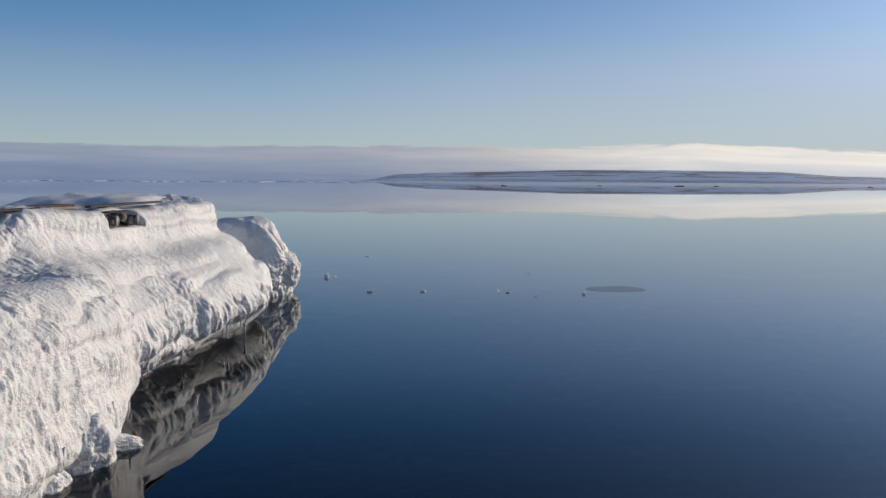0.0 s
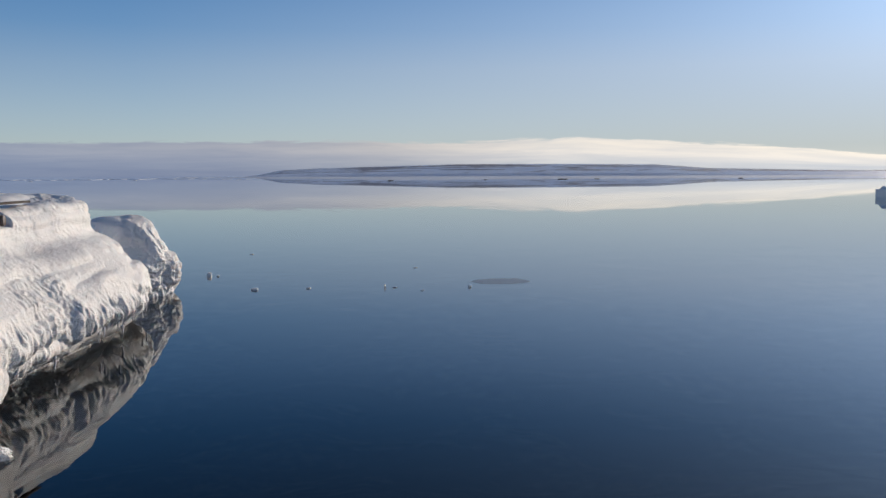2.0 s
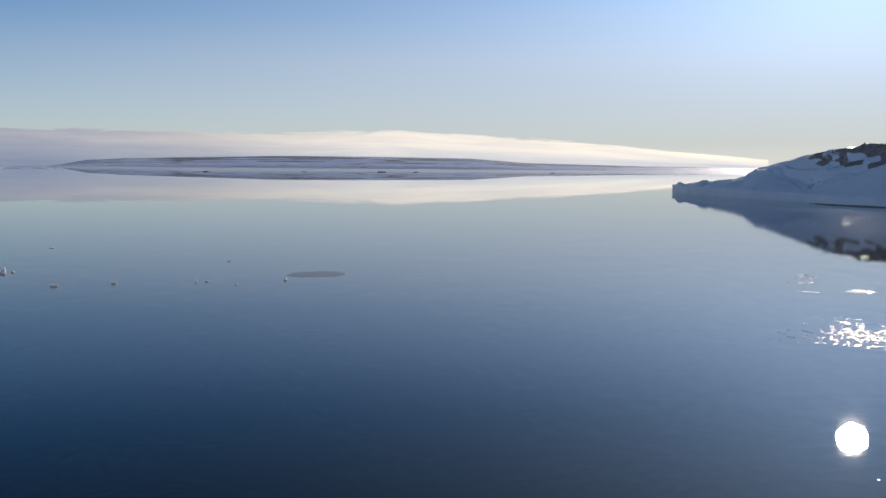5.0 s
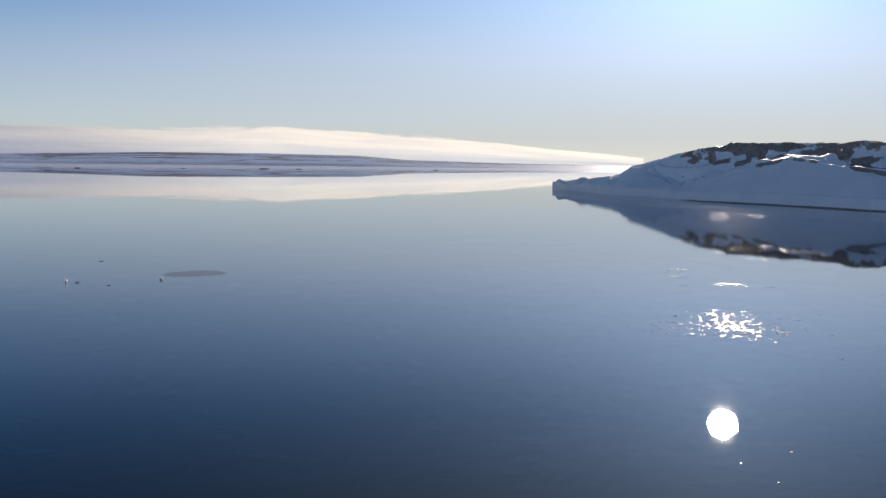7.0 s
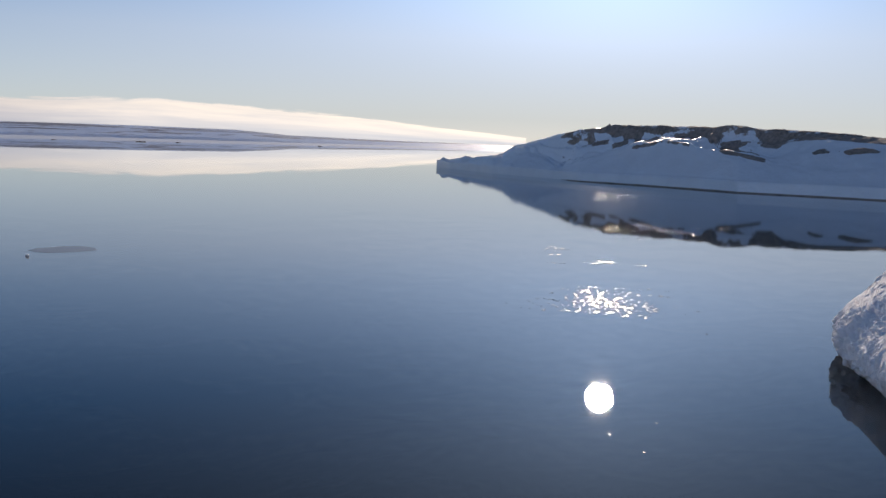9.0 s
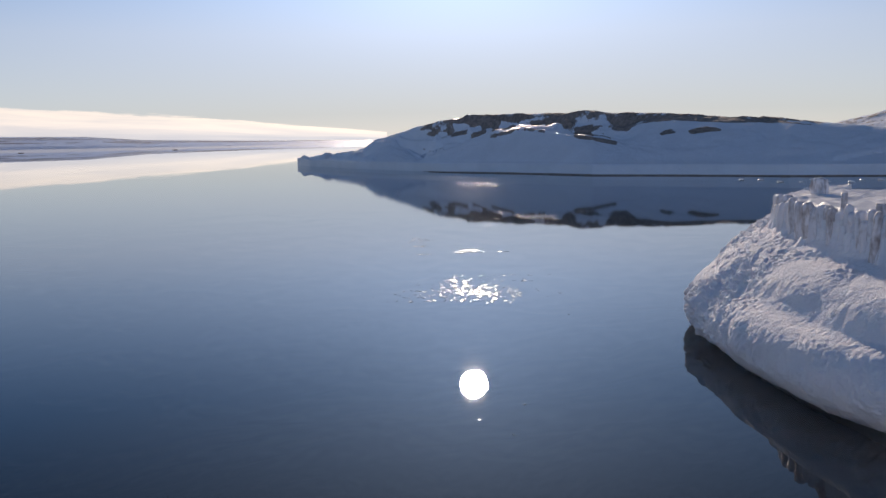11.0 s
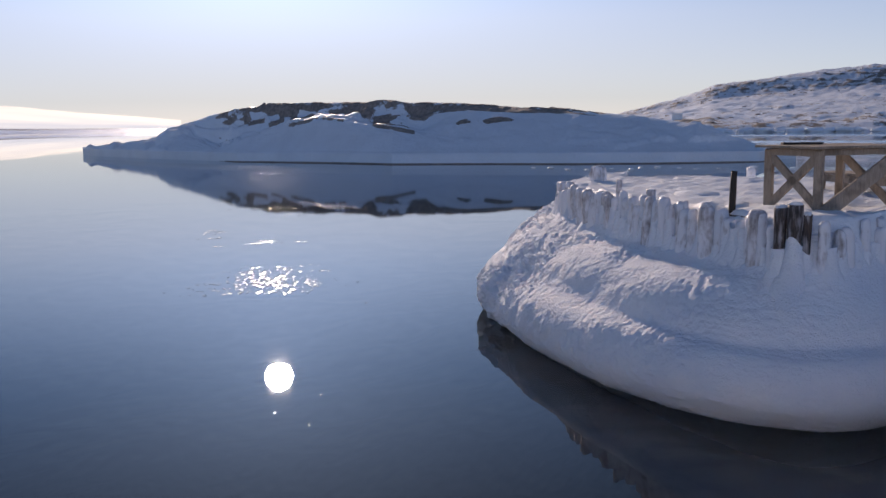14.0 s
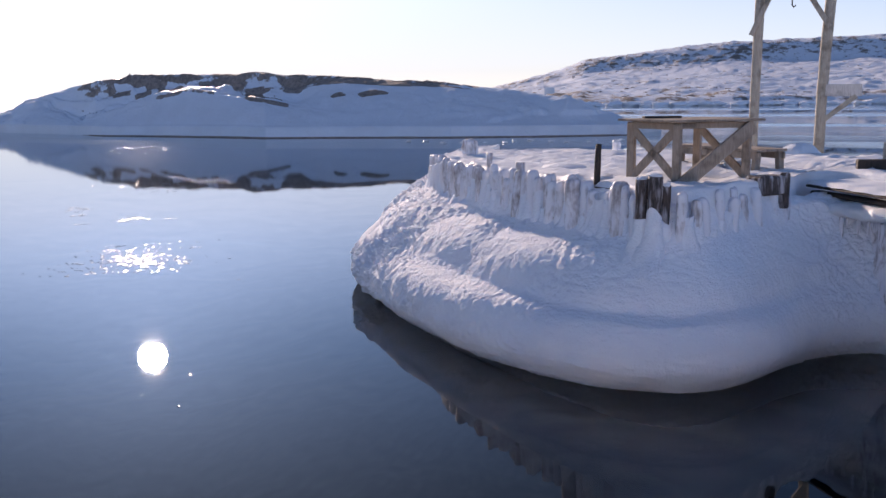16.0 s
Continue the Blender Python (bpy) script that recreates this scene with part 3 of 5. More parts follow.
def pier_deck():
    """Trodden snow on the deck, with ruts and low drifts."""
    edge = path_points([(21.0, 11.0), (18.8, 10.6), (17.0, 10.0), (15.65, 9.0), (14.5, 7.7), (13.4, 6.15), (12.45, 4.75), (11.8, 3.85), (12.1, 3.25), (13.0, 2.90), (13.75, 2.65),
                        (14.6, 2.65), (15.7, 2.65), (15.7, 2.1), (15.0, 1.4), (14.2, 0.6), (13.5, -0.2), (13.1, -1.0), (12.8, -3.0)], 260)
    back = path_points([(21.2, 10.6), (19.4, 9.9), (19.6, 9.2), (20.4, 8.5), (20.9, 7.4), (21.1, 5.5), (20.7, 3.5), (19.9, 2.2), (19.3, 1.0), (18.8, -3.0)], 260)
    w = np.linspace(0, 1, 130)[None, :, None] ** 1.15
    g = edge[:, None, :] * (1 - w) + back[:, None, :] * w
    p = np.concatenate([g, np.zeros((260, 130, 1))], 2)
    q = p.reshape(-1, 3)
    rim = np.minimum(step(0, 0.05, np.linspace(0, 1, 130)), step(1, 0.93, np.linspace(0, 1, 130)))[None, :]
    z = DECK_Z + (0.03 * fbm(q, 0.7, 4, 0.5, 71) + 0.030 * fbm(q * np.array([0.6, 1.6, 1]), 2.6, 4, 0.55, 75) + 0.016 * np.abs(fbm(q, 6.0, 3, 0.55, 78))).reshape(260, 130)
    z = z - 0.5 * (1 - rim)
    p[..., 2] = z
    return mesh_from("deck_snow", p.reshape(-1, 3), quads(260, 130), M_DECK, True, pier)


pier_deck()
boulder("ice_lump", (14.78, 2.22, 1.90), (0.48, 0.36, 0.20), 87, M_ICE_LOW, pier, lump=0.12)


def iced_log_mesh(name, seed, height, radius, mat):
    """An upright pile end with a rounded cap and a skirt of frozen run-off."""
    n, m = 14, 18
    a = np.linspace(0, 2 * np.pi, n, endpoint=False)
    zz = np.concatenate([np.linspace(0, height * 0.9, m - 4), height * np.array([0.955, 0.985, 0.998, 1.0])])
    rr = radius * np.concatenate([1.0 + 0.25 * (1 - np.linspace(0, 1, m - 4)) ** 1.4, [0.93, 0.75, 0.45, 0.02]])
    g = np.stack([np.cos(a)[None] * rr[:, None], np.sin(a)[None] * rr[:, None], zz[:, None] + 0 * a[None]], -1)
    q = g.reshape(-1, 3)
    w = 1 + 0.22 * bumps(q * np.array([1, 1, 0.35]), 7, seed) + 0.12 * bumps(q, 16, seed + 3)
    q[:, :2] *= w[:, None]
    q[:, 2] += 0.02 * bumps(q, 9, seed + 6)
    me = bpy.data.meshes.new(name)
    me.from_pydata([tuple(map(float, v)) for v in q], [], [tuple(map(int, f)) for f in quads(m, n, True)])
    me.polygons.foreach_set("use_smooth", [True] * len(me.polygons))
    me.materials.append(mat)
    return me


def ice_skirt_mesh(seed):
    """Frozen run-off spreading from a post's foot into the slope below."""
    n, m = 16, 14
    a = np.linspace(0, 2 * np.pi, n, endpoint=False)
    k = np.linspace(0, 1, m)
    rr = 0.095 + 0.34 * (1 - k) ** 2.3
    g = np.stack([np.cos(a)[None] * rr[:, None], np.sin(a)[None] * rr[:, None], 0.78 * k[:, None] + 0 * a[None]], -1).reshape(-1, 3)
    g[:, :2] *= (1 + 0.20 * bumps(g * np.array([1, 1, 0.3]), 6, seed) + 0.10 * bumps(g, 13, seed + 2))[:, None]
    g[:, 2] += 0.10 * bumps(g * np.array([1, 1, 0.2]), 8, seed + 5)
    me = bpy.data.meshes.new("ice_skirt")
    me.from_pydata([tuple(map(float, v)) for v in g], [], [tuple(map(int, f)) for f in quads(m, n, True)])
    me.polygons.foreach_set("use_smooth", [True] * len(me.polygons))
    me.materials.append(M_ICE_LOW)
    return me


def palisade():
    rnd = random.Random(5)
    skirts = [ice_skirt_mesh(60 + i) for i in range(6)]
    iced = [iced_log_mesh("log_post", s, 1.0, 0.088 + 0.008 * (s % 4), M_PILE) for s in range(9)]
    front = path_points([(16.5, 9.75), (15.65, 9.0), (14.5, 7.7), (13.4, 6.15), (12.45, 4.75), (11.85, 3.9)], 39, 2)
    turn = path_points([(11.95, 3.45), (12.3, 3.2), (13.2, 2.88), (13.7, 2.65)], 11, 1)
    for i, (x, y) in enumerate(np.vstack([front, turn])):
        ob = new("log_post", iced[rnd.randrange(9)])
        ob.parent = pier
        slim = rnd.uniform(0.72, 1.15) if i < len(front) else rnd.uniform(0.62, 0.80)
        top = DECK_Z + (rnd.uniform(-0.12, 0.08) if i < len(front) else rnd.uniform(-0.16, 0.0))
        ob.matrix_world = pose(x + rnd.uniform(-.05, .05), y + rnd.uniform(-.05, .05), top - 1.0, rnd.uniform(-4, 4), rnd.uniform(-4, 4), rnd.uniform(0, 360)) @ Matrix.Diagonal((slim, slim, 1, 1))
        ob = new("ice_skirt", skirts[rnd.randrange(6)])
        ob.parent = pier
        ob.matrix_world = pose(x, y, (1.20 if i < len(front) else 1.12) + rnd.uniform(-0.12, 0.20), 0, 0, rnd.uniform(0, 360))
    for path, back in (([(16.7, 9.7), (15.8, 8.9), (14.65, 7.6), (13.55, 6.05), (12.6, 4.7), (12.0, 3.85)], 0), ([(12.1, 3.55), (12.4, 3.35), (13.3, 3.0), (13.8, 2.8)], 1)):
        p = path_points(path, 60, 2)
        g = np.zeros((60, 2, 3))
        g[:, 0, :2], g[:, 1, :2], g[:, 0, 2], g[:, 1, 2] = p, p, 1.4, 2.27
        mesh_from("crib_wall", g.reshape(-1, 3), quads(60, 2), M_CRIB, True, pier)


palisade()


# ---------------------------------------------------------------- the low rocky islet
def islet():
    az = np.linspace(31.6, 73.0, 460)
    near = np.interp(az, [31.6, 32.3, 35.0, 40.2, 49.4, 60.5, 66.0, 71.0, 73.0], [150, 141, 123, 104, 89, 84.5, 85, 87.5, 97])
    el = np.interp(az, [31.6, 32.3, 34.2, 35.6, 36.3, 37.6, 38.9, 41, 43.7, 47, 50.5, 53.8, 57.2, 60.5, 63.4, 65.3, 67.4, 68.4, 70, 71.3, 73],
                   [-0.95, -0.92, -0.72, -0.5, 0.03, 0.43, 0.83, 1.2, 1.35, 1.43, 1.42, 1.3, 1.03, 0.82, 0.5, 0.24, -0.1, -0.6, -1.0, -1.5, -2.1])
    depth = np.interp(az, [31.6, 34, 37, 42, 50, 60, 67, 71, 73], [6, 10, 20, 29, 31, 26, 15, 9, 4])
    v = np.concatenate([np.linspace(0, 0.02, 34), np.linspace(0.025, 1, 170)])
    m = len(v)
    A, a2, v2 = np.radians(az)[:, None], az[:, None], v[None]
    D = near[:, None] + depth[:, None] * (v2 - 0.02)
    ridge, foot = 0.52, 0.95
    top = EYE_Z + np.tan(np.radians(el))[:, None] * (near + depth * ridge)[:, None]
    rise = np.where(v < ridge, step(0.0, ridge, v) ** 0.75, step(1.02, ridge, v))[None]
    x, y = np.sin(A) * D, np.cos(A) * D
    p = np.stack([x, y, 0 * x], -1).reshape(-1, 3)
    n1 = fbm(p, 0.05, 4, 0.5, 81).reshape(x.shape)
    n2 = fbm(p, 0.28, 4, 0.55, 85).reshape(x.shape)
    n3 = fbm(np.stack([0.5 * a2 + 0 * v2, 20 * v2 + 0.3 * a2, 0 * x], -1).reshape(-1, 3), 0.9, 4, 0.55, 88).reshape(x.shape)
    z = foot + np.maximum(top - foot, 0.05) * rise
    # a lower dome in front of the crown, with a hollow behind it
    front = np.interp(az, [36.5, 38.2, 40, 41.4, 43.1, 45.2, 47.4, 49, 51, 53], [-1.7, -1.4, -0.8, -0.3, 0.35, 0.78, 0.5, 0.2, -0.2, -0.5])
    crest = np.maximum(EYE_Z + np.tan(np.radians(front)) * (near + 0.25 * depth), foot + 0.15)[:, None]
    dome = step(36.5, 39.5, az) * step(54.0, 50.0, az)
    lower = foot + (crest - foot) * np.interp(v, [0, 0.03, 0.10, 0.165, 0.28, 0.31, 0.36], [0, 0.05, 0.50, 0.945, 1.0, 0.96, 0.74])[None]
    sill = foot + (crest - foot) * 0.74
    upper = sill + (top - sill) * np.interp(v, [0.36, 0.40, 0.435, 0.47, 0.52, 0.6, 0.8, 1.0], [0, 0.42, 0.50, 0.92, 1.0, 0.97, 0.6, 0.0])[None]
    z = z + dome[:, None] * (np.where(v2 < 0.36, lower, upper) - z)
    inner = (step(0.0, 0.12, v) * step(1, 0.8, v))[None]
    slope = step(0.08, 0.22, v)[None] * step(0.5, 0.28, v)[None]
    z = z + inner * (0.30 * n1 * slope + 0.20 * n2 * (0.3 + slope) + 0.16 * np.abs(n2) * step(0.28, 0.4, v)[None] + 0.34 * np.abs(n3) * dome[:, None] * step(0.08, 0.2, v)[None] * step(0.5, 0.42, v)[None])
    hump = 0.9 * np.abs(n2) * np.exp(-((a2 - 68.6) / 1.6) ** 2 - ((v2 - 0.35) / 0.16) ** 2) + 0.7 * np.exp(-((a2 - 67.8) / 1.0) ** 2 - ((v2 - 0.3) / 0.1) ** 2)
    hump = hump + 0.35 * np.exp(-((a2 - 62.0) / 1.3) ** 2 - ((v2 - 0.16) / 0.05) ** 2) + 0.3 * np.exp(-((a2 - 56.5) / 1.6) ** 2 - ((v2 - 0.12) / 0.05) ** 2)
    tip = 0.45 * np.abs(fbm(p, 0.5, 3, 0.55, 95)).reshape(x.shape) * step(37.5, 34.5, az)[:, None] * step(0.02, 0.06, v)[None] * step(0.9, 0.7, v)[None]
    z = z + hump + tip
    # terraces: steep in front, almost level on top, along lines of (azimuth, elevation)
    for k, (line, h) in enumerate((([(38.7, -1.18), (39.8, -0.75), (41.2, -0.30)], 0.30), ([(39.4, 0.35), (40.6, 0.65), (42.1, 1.05)], 0.34), ([(41.7, 0.60), (43.6, 0.92), (45.2, 1.12)], 0.34), ([(36.2, -0.10), (38.0, -0.06)], 0.30),
                                   ([(62.8, -1.45), (64.4, -1.22), (66.0, -0.90)], 0.34), ([(67.2, -1.0), (69.6, -1.0)], 0.32), ([(59.6, -1.05), (61.6, -1.05)], 0.20), ([(47.0, 0.55), (48.6, 0.80), (50.0, 0.95)], 0.28))):
        q = np.array(line)
        here = np.degrees(np.arctan2(z - EYE_Z, D)) + 0.12 * n2
        goal = np.interp(az, q[:, 0], q[:, 1])
        vc = v[np.argmax((here >= goal[:, None]) & (v2 > 0.03), axis=1)][:, None]
        fade = step(q[0, 0] - 0.5, q[0, 0] + 0.3, az) * step(q[-1, 0] + 0.5, q[-1, 0] - 0.3, az)
        lip = step(vc - 0.035, vc, v2) * np.clip(1 - (v2 - vc) / 0.10, 0, 1)
        z = z + h * fade[:, None] * lip * (1 + 0.5 * n2)
    z = np.where(v2 < 0.02, -0.4 + step(0, 0.02, v)[None] * (z + 0.4), z)
    z[:, -1] = -0.5
    g = np.stack([x, y, z], -1)
    e = thing("rocky_islet", "low rocky islet under snow with bare brown rock slabs", "islet", (75, 70, 0))
    base = np.array([75, 70, 0])
    ob = mesh_from("snow_slope", g.reshape(-1, 3) - base, quads(len(az), m)[:, ::-1], M_ISLET, True, e)
    # bare rock: a strip under the skyline, streaks on the upper slope and lenses below the dome's crest
    seen = np.degrees(np.arctan2(z - EYE_Z, D))
    under = el[:, None] - seen
    wide = np.interp(az, [38.0, 39.5, 43.5, 45.5, 48.5, 50.0, 50.7, 51.4, 52.2, 54.1, 56.5, 58.6, 61.6, 63.0], [0.05, 0.40, 0.45, 0.42, 0.45, 0.75, 1.30, 1.25, 0.70, 0.38, 0.42, 0.26, 0.20, 0.02])[:, None]
    solid = np.interp(az, [38, 41, 44, 47, 50, 54], [0.42, 0.45, 0.50, 0.60, 0.85, 1.0])[:, None]
    crown = solid * step(wide, wide * 0.7, under + 0.10 * n3) * step(38.3, 39.3, az)[:, None] * step(63.0, 61.8, az)[:, None] * (1 + 0.55 * n3)
    streaks = fbm(np.stack([1.1 * a2 + 0 * v2, 3.2 * (seen - 0.28 * (a2 - 42)), 0 * x], -1).reshape(-1, 3), 1.0, 3, 0.55, 89).reshape(x.shape)
    crown = np.maximum(crown, (0.34 + 1.1 * streaks) * step(38.6, 39.6, az)[:, None] * step(51.0, 49.5, az)[:, None] * step(0.30, 0.40, v)[None])
    below = front[:, None] - seen
    lens = step(0.02, 0.10, below) * step(0.42, 0.26, below) * np.interp(az, [42.8, 43.6, 46.3, 47.2, 48.0, 48.6, 50.6, 51.2], [0, 0.50, 0.62, 0.1, 0.1, 0.95, 1.0, 0])[:, None]
    crown = np.maximum(crown, lens + 0.2 * n2 * (lens > 0.1))
    weed = 1.2 * step(0.12, 0.07, z) * step(0.05, 0.0, v)[None] * step(37, 42, az)[:, None] * step(72.5, 70, az)[:, None]
    bare_attribute(ob, np.maximum(crown, weed + 0.1 * n2 * step(0.05, 0.0, v)[None]))
    # bare slabs lying flush in the slope
    rn = random.Random(12)
    slabs = [(53.7, 0.28, 0.45, 0.014, 0.18), (55.8, 0.29, 0.85, 0.018, 0.20), (49.6, 0.250, 0.9, 0.012, 0.16)]
    slabs += [(rn.uniform(44.5, 61.0), rn.uniform(0.465, 0.53), rn.uniform(0.9, 2.4), rn.uniform(0.010, 0.022), rn.uniform(0.08, 0.18)) for _ in range(24)]
    for k, (a, c, w, d, h) in enumerate(slabs):
        i0, i1 = np.searchsorted(az, [a - 1.5 * w, a + 1.5 * w])
        j0, j1 = np.searchsorted(v, [c - 1.8 * d, c + 1.8 * d])
        i0, i1, j0, j1 = max(i0 - 1, 0), min(i1 + 1, len(az)), max(j0 - 1, 35), min(j1 + 1, m)
        sub = g[i0:i1, j0:j1] - base
        r = np.sqrt(((a2[i0:i1] - a) / w) ** 2 + ((v2[:, j0:j1] - c) / d) ** 2) * (1 + 0.4 * fbm(sub.reshape(-1, 3) * np.array([1, 1, 1.5]), 0.7, 3, 0.55, 300 + k).reshape(sub.shape[:2]))
        sub[..., 2] += h * step(1.15, 0.6, r) - 0.05 + 0.05 * fbm(sub.reshape(-1, 3), 1.4, 2, 0.5, 340 + k).reshape(r.shape) * (r < 1)
        fs = [q for q in quads(*r.shape)[:, ::-1] if r.reshape(-1)[q].min() < 1.2]
        mesh_from("rock_slab", sub.reshape(-1, 3), fs, M_ROCK, True, e)
    return e

islet()


# ---------------------------------------------------------------- the hill across the bay
HILL = {}


def hill_point(a, v):
    i, j = int(np.argmin(np.abs(HILL["az"] - a))), int(v * (HILL["m"] - 1))
    d = HILL["near"][i] + 560 * v
    return d * math.sin(radians(a)), d * math.cos(radians(a)), float(HILL["z"][i, j])


def hill():
    az = np.linspace(60, 112, 460)
    m = 190
    v = np.linspace(0, 1, m)
    near = np.interp(az, [60, 68, 77, 85, 112], [350, 332, 325, 349, 420])
    top = np.interp(az, [60, 63, 66, 67.3, 68.5, 70.6, 73.9, 77, 80.2, 85, 95, 112], [0.1, 0.55, 1.3, 1.68, 2.15, 2.36, 2.77, 3.02, 3.05, 3.16, 3.3, 3.4])
    A = np.radians(az)[:, None]
    D = near[:, None] + 560 * v[None]
    x, y = np.sin(A) * D, np.cos(A) * D
    p = np.stack([x, y, 0 * x], -1).reshape(-1, 3)
    H = (EYE_Z + np.tan(np.radians(top)) * (near + 560 * 0.82))[:, None]
    shape = np.interp(v, [0, 0.004, 0.02, 0.03, 0.10, 0.14, 0.3, 0.5, 0.66, 0.70, 0.76, 0.82, 1], [-0.02, 0.02, 0.035, 0.07, 0.10, 0.15, 0.27, 0.42, 0.56, 0.62, 0.90, 1.0, 0.96])[None]
    n1 = fbm(p, 0.02, 5, 0.55, 91).reshape(x.shape)
    n2 = np.abs(fbm(p, 0.09, 4, 0.55, 96)).reshape(x.shape)
    k = step(0.0, 0.06, v)[None] * step(0.95, 0.78, v)[None]
    z = H * shape + k * (0.9 * n1 + 1.1 * n2) - 0.4
    HILL.update(az=az, near=near, z=z, m=m)
    ob = mesh_from("snowy_hill", np.stack([x, y, z], -1).reshape(-1, 3), quads(len(az), m)[:, ::-1], M_HILL)
    cliff = np.exp(-((v - 0.73) / 0.05) ** 2)[None] * (0.02 + 0.15 * n2)
    low = np.exp(-((v - 0.10) / 0.06) ** 2)[None] * (0.22 + 0.3 * n1)
    bare_attribute(ob, cliff + low + 0.31 + 0.14 * n1)
    return tagged(ob, "broad snowy hill with scattered dark rocks across the bay", "hill")


hill()


# ---------------------------------------------------------------- the far island and its shelf of sea ice
def island():
    az = np.linspace(-5.0, 60.0, 520)
    m = 60
    v = np.linspace(0, 1, m)
    base = 1500.0
    top = np.interp(az, [-5, -4.4, -2.9, -0.85, 2.2, 7.3, 14, 19.7, 21, 22.8, 26.4, 29.6, 35.5, 60], [-0.1, -0.03, 0.27, 0.38, 0.46, 0.6, 0.62, 0.56, 0.46, 0.32, 0.24, 0.18, 0.1, 0.06])
    A = np.radians(az)[:, None]
    D = base + 700 * v[None]
    x, y = np.sin(A) * D, np.cos(A) * D
    p = np.stack([x, y, 0 * x], -1).reshape(-1, 3)
    H = (EYE_Z + np.tan(np.radians(top)) * (base + 700 * 0.6))[:, None]
    n1 = fbm(p * np.array([0.35, 1, 1]), 0.004, 5, 0.55, 101).reshape(x.shape)
    shape = np.interp(v, [0, 0.05, 0.2, 0.3, 0.42, 0.6, 1], [-0.05, 0.2, 0.4, 0.62, 0.8, 1.0, 0.7])[None]
    z = H * shape + 0.9 * n1 * step(0.02, 0.2, v)[None] * np.clip(H / 10, 0, 1) * step(0.75, 0.5, v)[None]
    e = thing("far_island", "long low snow-covered island on the horizon", "island")
    g = np.stack([x, y, z], -1)
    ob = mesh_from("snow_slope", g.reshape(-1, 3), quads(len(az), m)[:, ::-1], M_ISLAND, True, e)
    rn = random.Random(8)
    for k in range(26):
        a, w, c = rn.uniform(-4.0, 30), rn.uniform(0.8, 3.5), rn.choice((0.22, 0.32, 0.43, 0.50)) + rn.uniform(-0.02, 0.02)
        i0, i1 = np.searchsorted(az, [a - w, a + w])
        j0 = int(c * (m - 1))
        sub = g[max(i0, 0):i1, j0:j0 + 4].copy()
        r = np.linspace(-1, 1, len(sub))[:, None]
        thin = (1 - np.abs(r)) * np.array([[-1, 1, 1, -1]]) * (1.2 + 0.8 * bumps(sub.reshape(-1, 3), 0.02, 150 + k).reshape(len(sub), 4))
        sub[..., 2] += np.where(np.array([[0, 1, 1, 0]]) > 0, 0.35 * thin, -0.5)
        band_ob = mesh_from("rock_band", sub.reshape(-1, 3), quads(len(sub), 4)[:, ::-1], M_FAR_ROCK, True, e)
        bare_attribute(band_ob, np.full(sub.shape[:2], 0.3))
    bare_attribute(ob, 0.36 + 0.4 * np.exp(-((v - 0.45) / 0.08) ** 2)[None] * (0.5 + n1) + 0.10 * np.exp(-((v - 0.6) / 0.03) ** 2)[None] + 0 * n1)
    return e


island()


def ice_shelf():
    az = np.linspace(-9.0, 34.0, 300)
    near = np.interp(az, [-9, -5, -4.4, 0, 4, 14, 20, 26, 30, 34], [1500, 1350, 1000, 760, 560, 640, 640, 760, 980, 1480])
    A = np.radians(az)[:, None]
    v = np.linspace(0, 1, 14)[None]
    jag = 1 + 0.06 * fbm(np.stack([az, 0 * az, 0 * az], 1), 0.8, 4, 0.6, 111)
    D = (near * jag)[:, None] * (1 - v) + 1560 * v
    x, y = np.sin(A) * D, np.cos(A) * D
    z = np.where(v < 0.01, -0.1, 0.28) + 0 * x
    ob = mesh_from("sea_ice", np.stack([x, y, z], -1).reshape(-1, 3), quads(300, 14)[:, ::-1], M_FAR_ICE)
    return tagged(ob, "flat shelf of shore-fast sea ice", "sea ice", kind="structure")


ice_shelf()


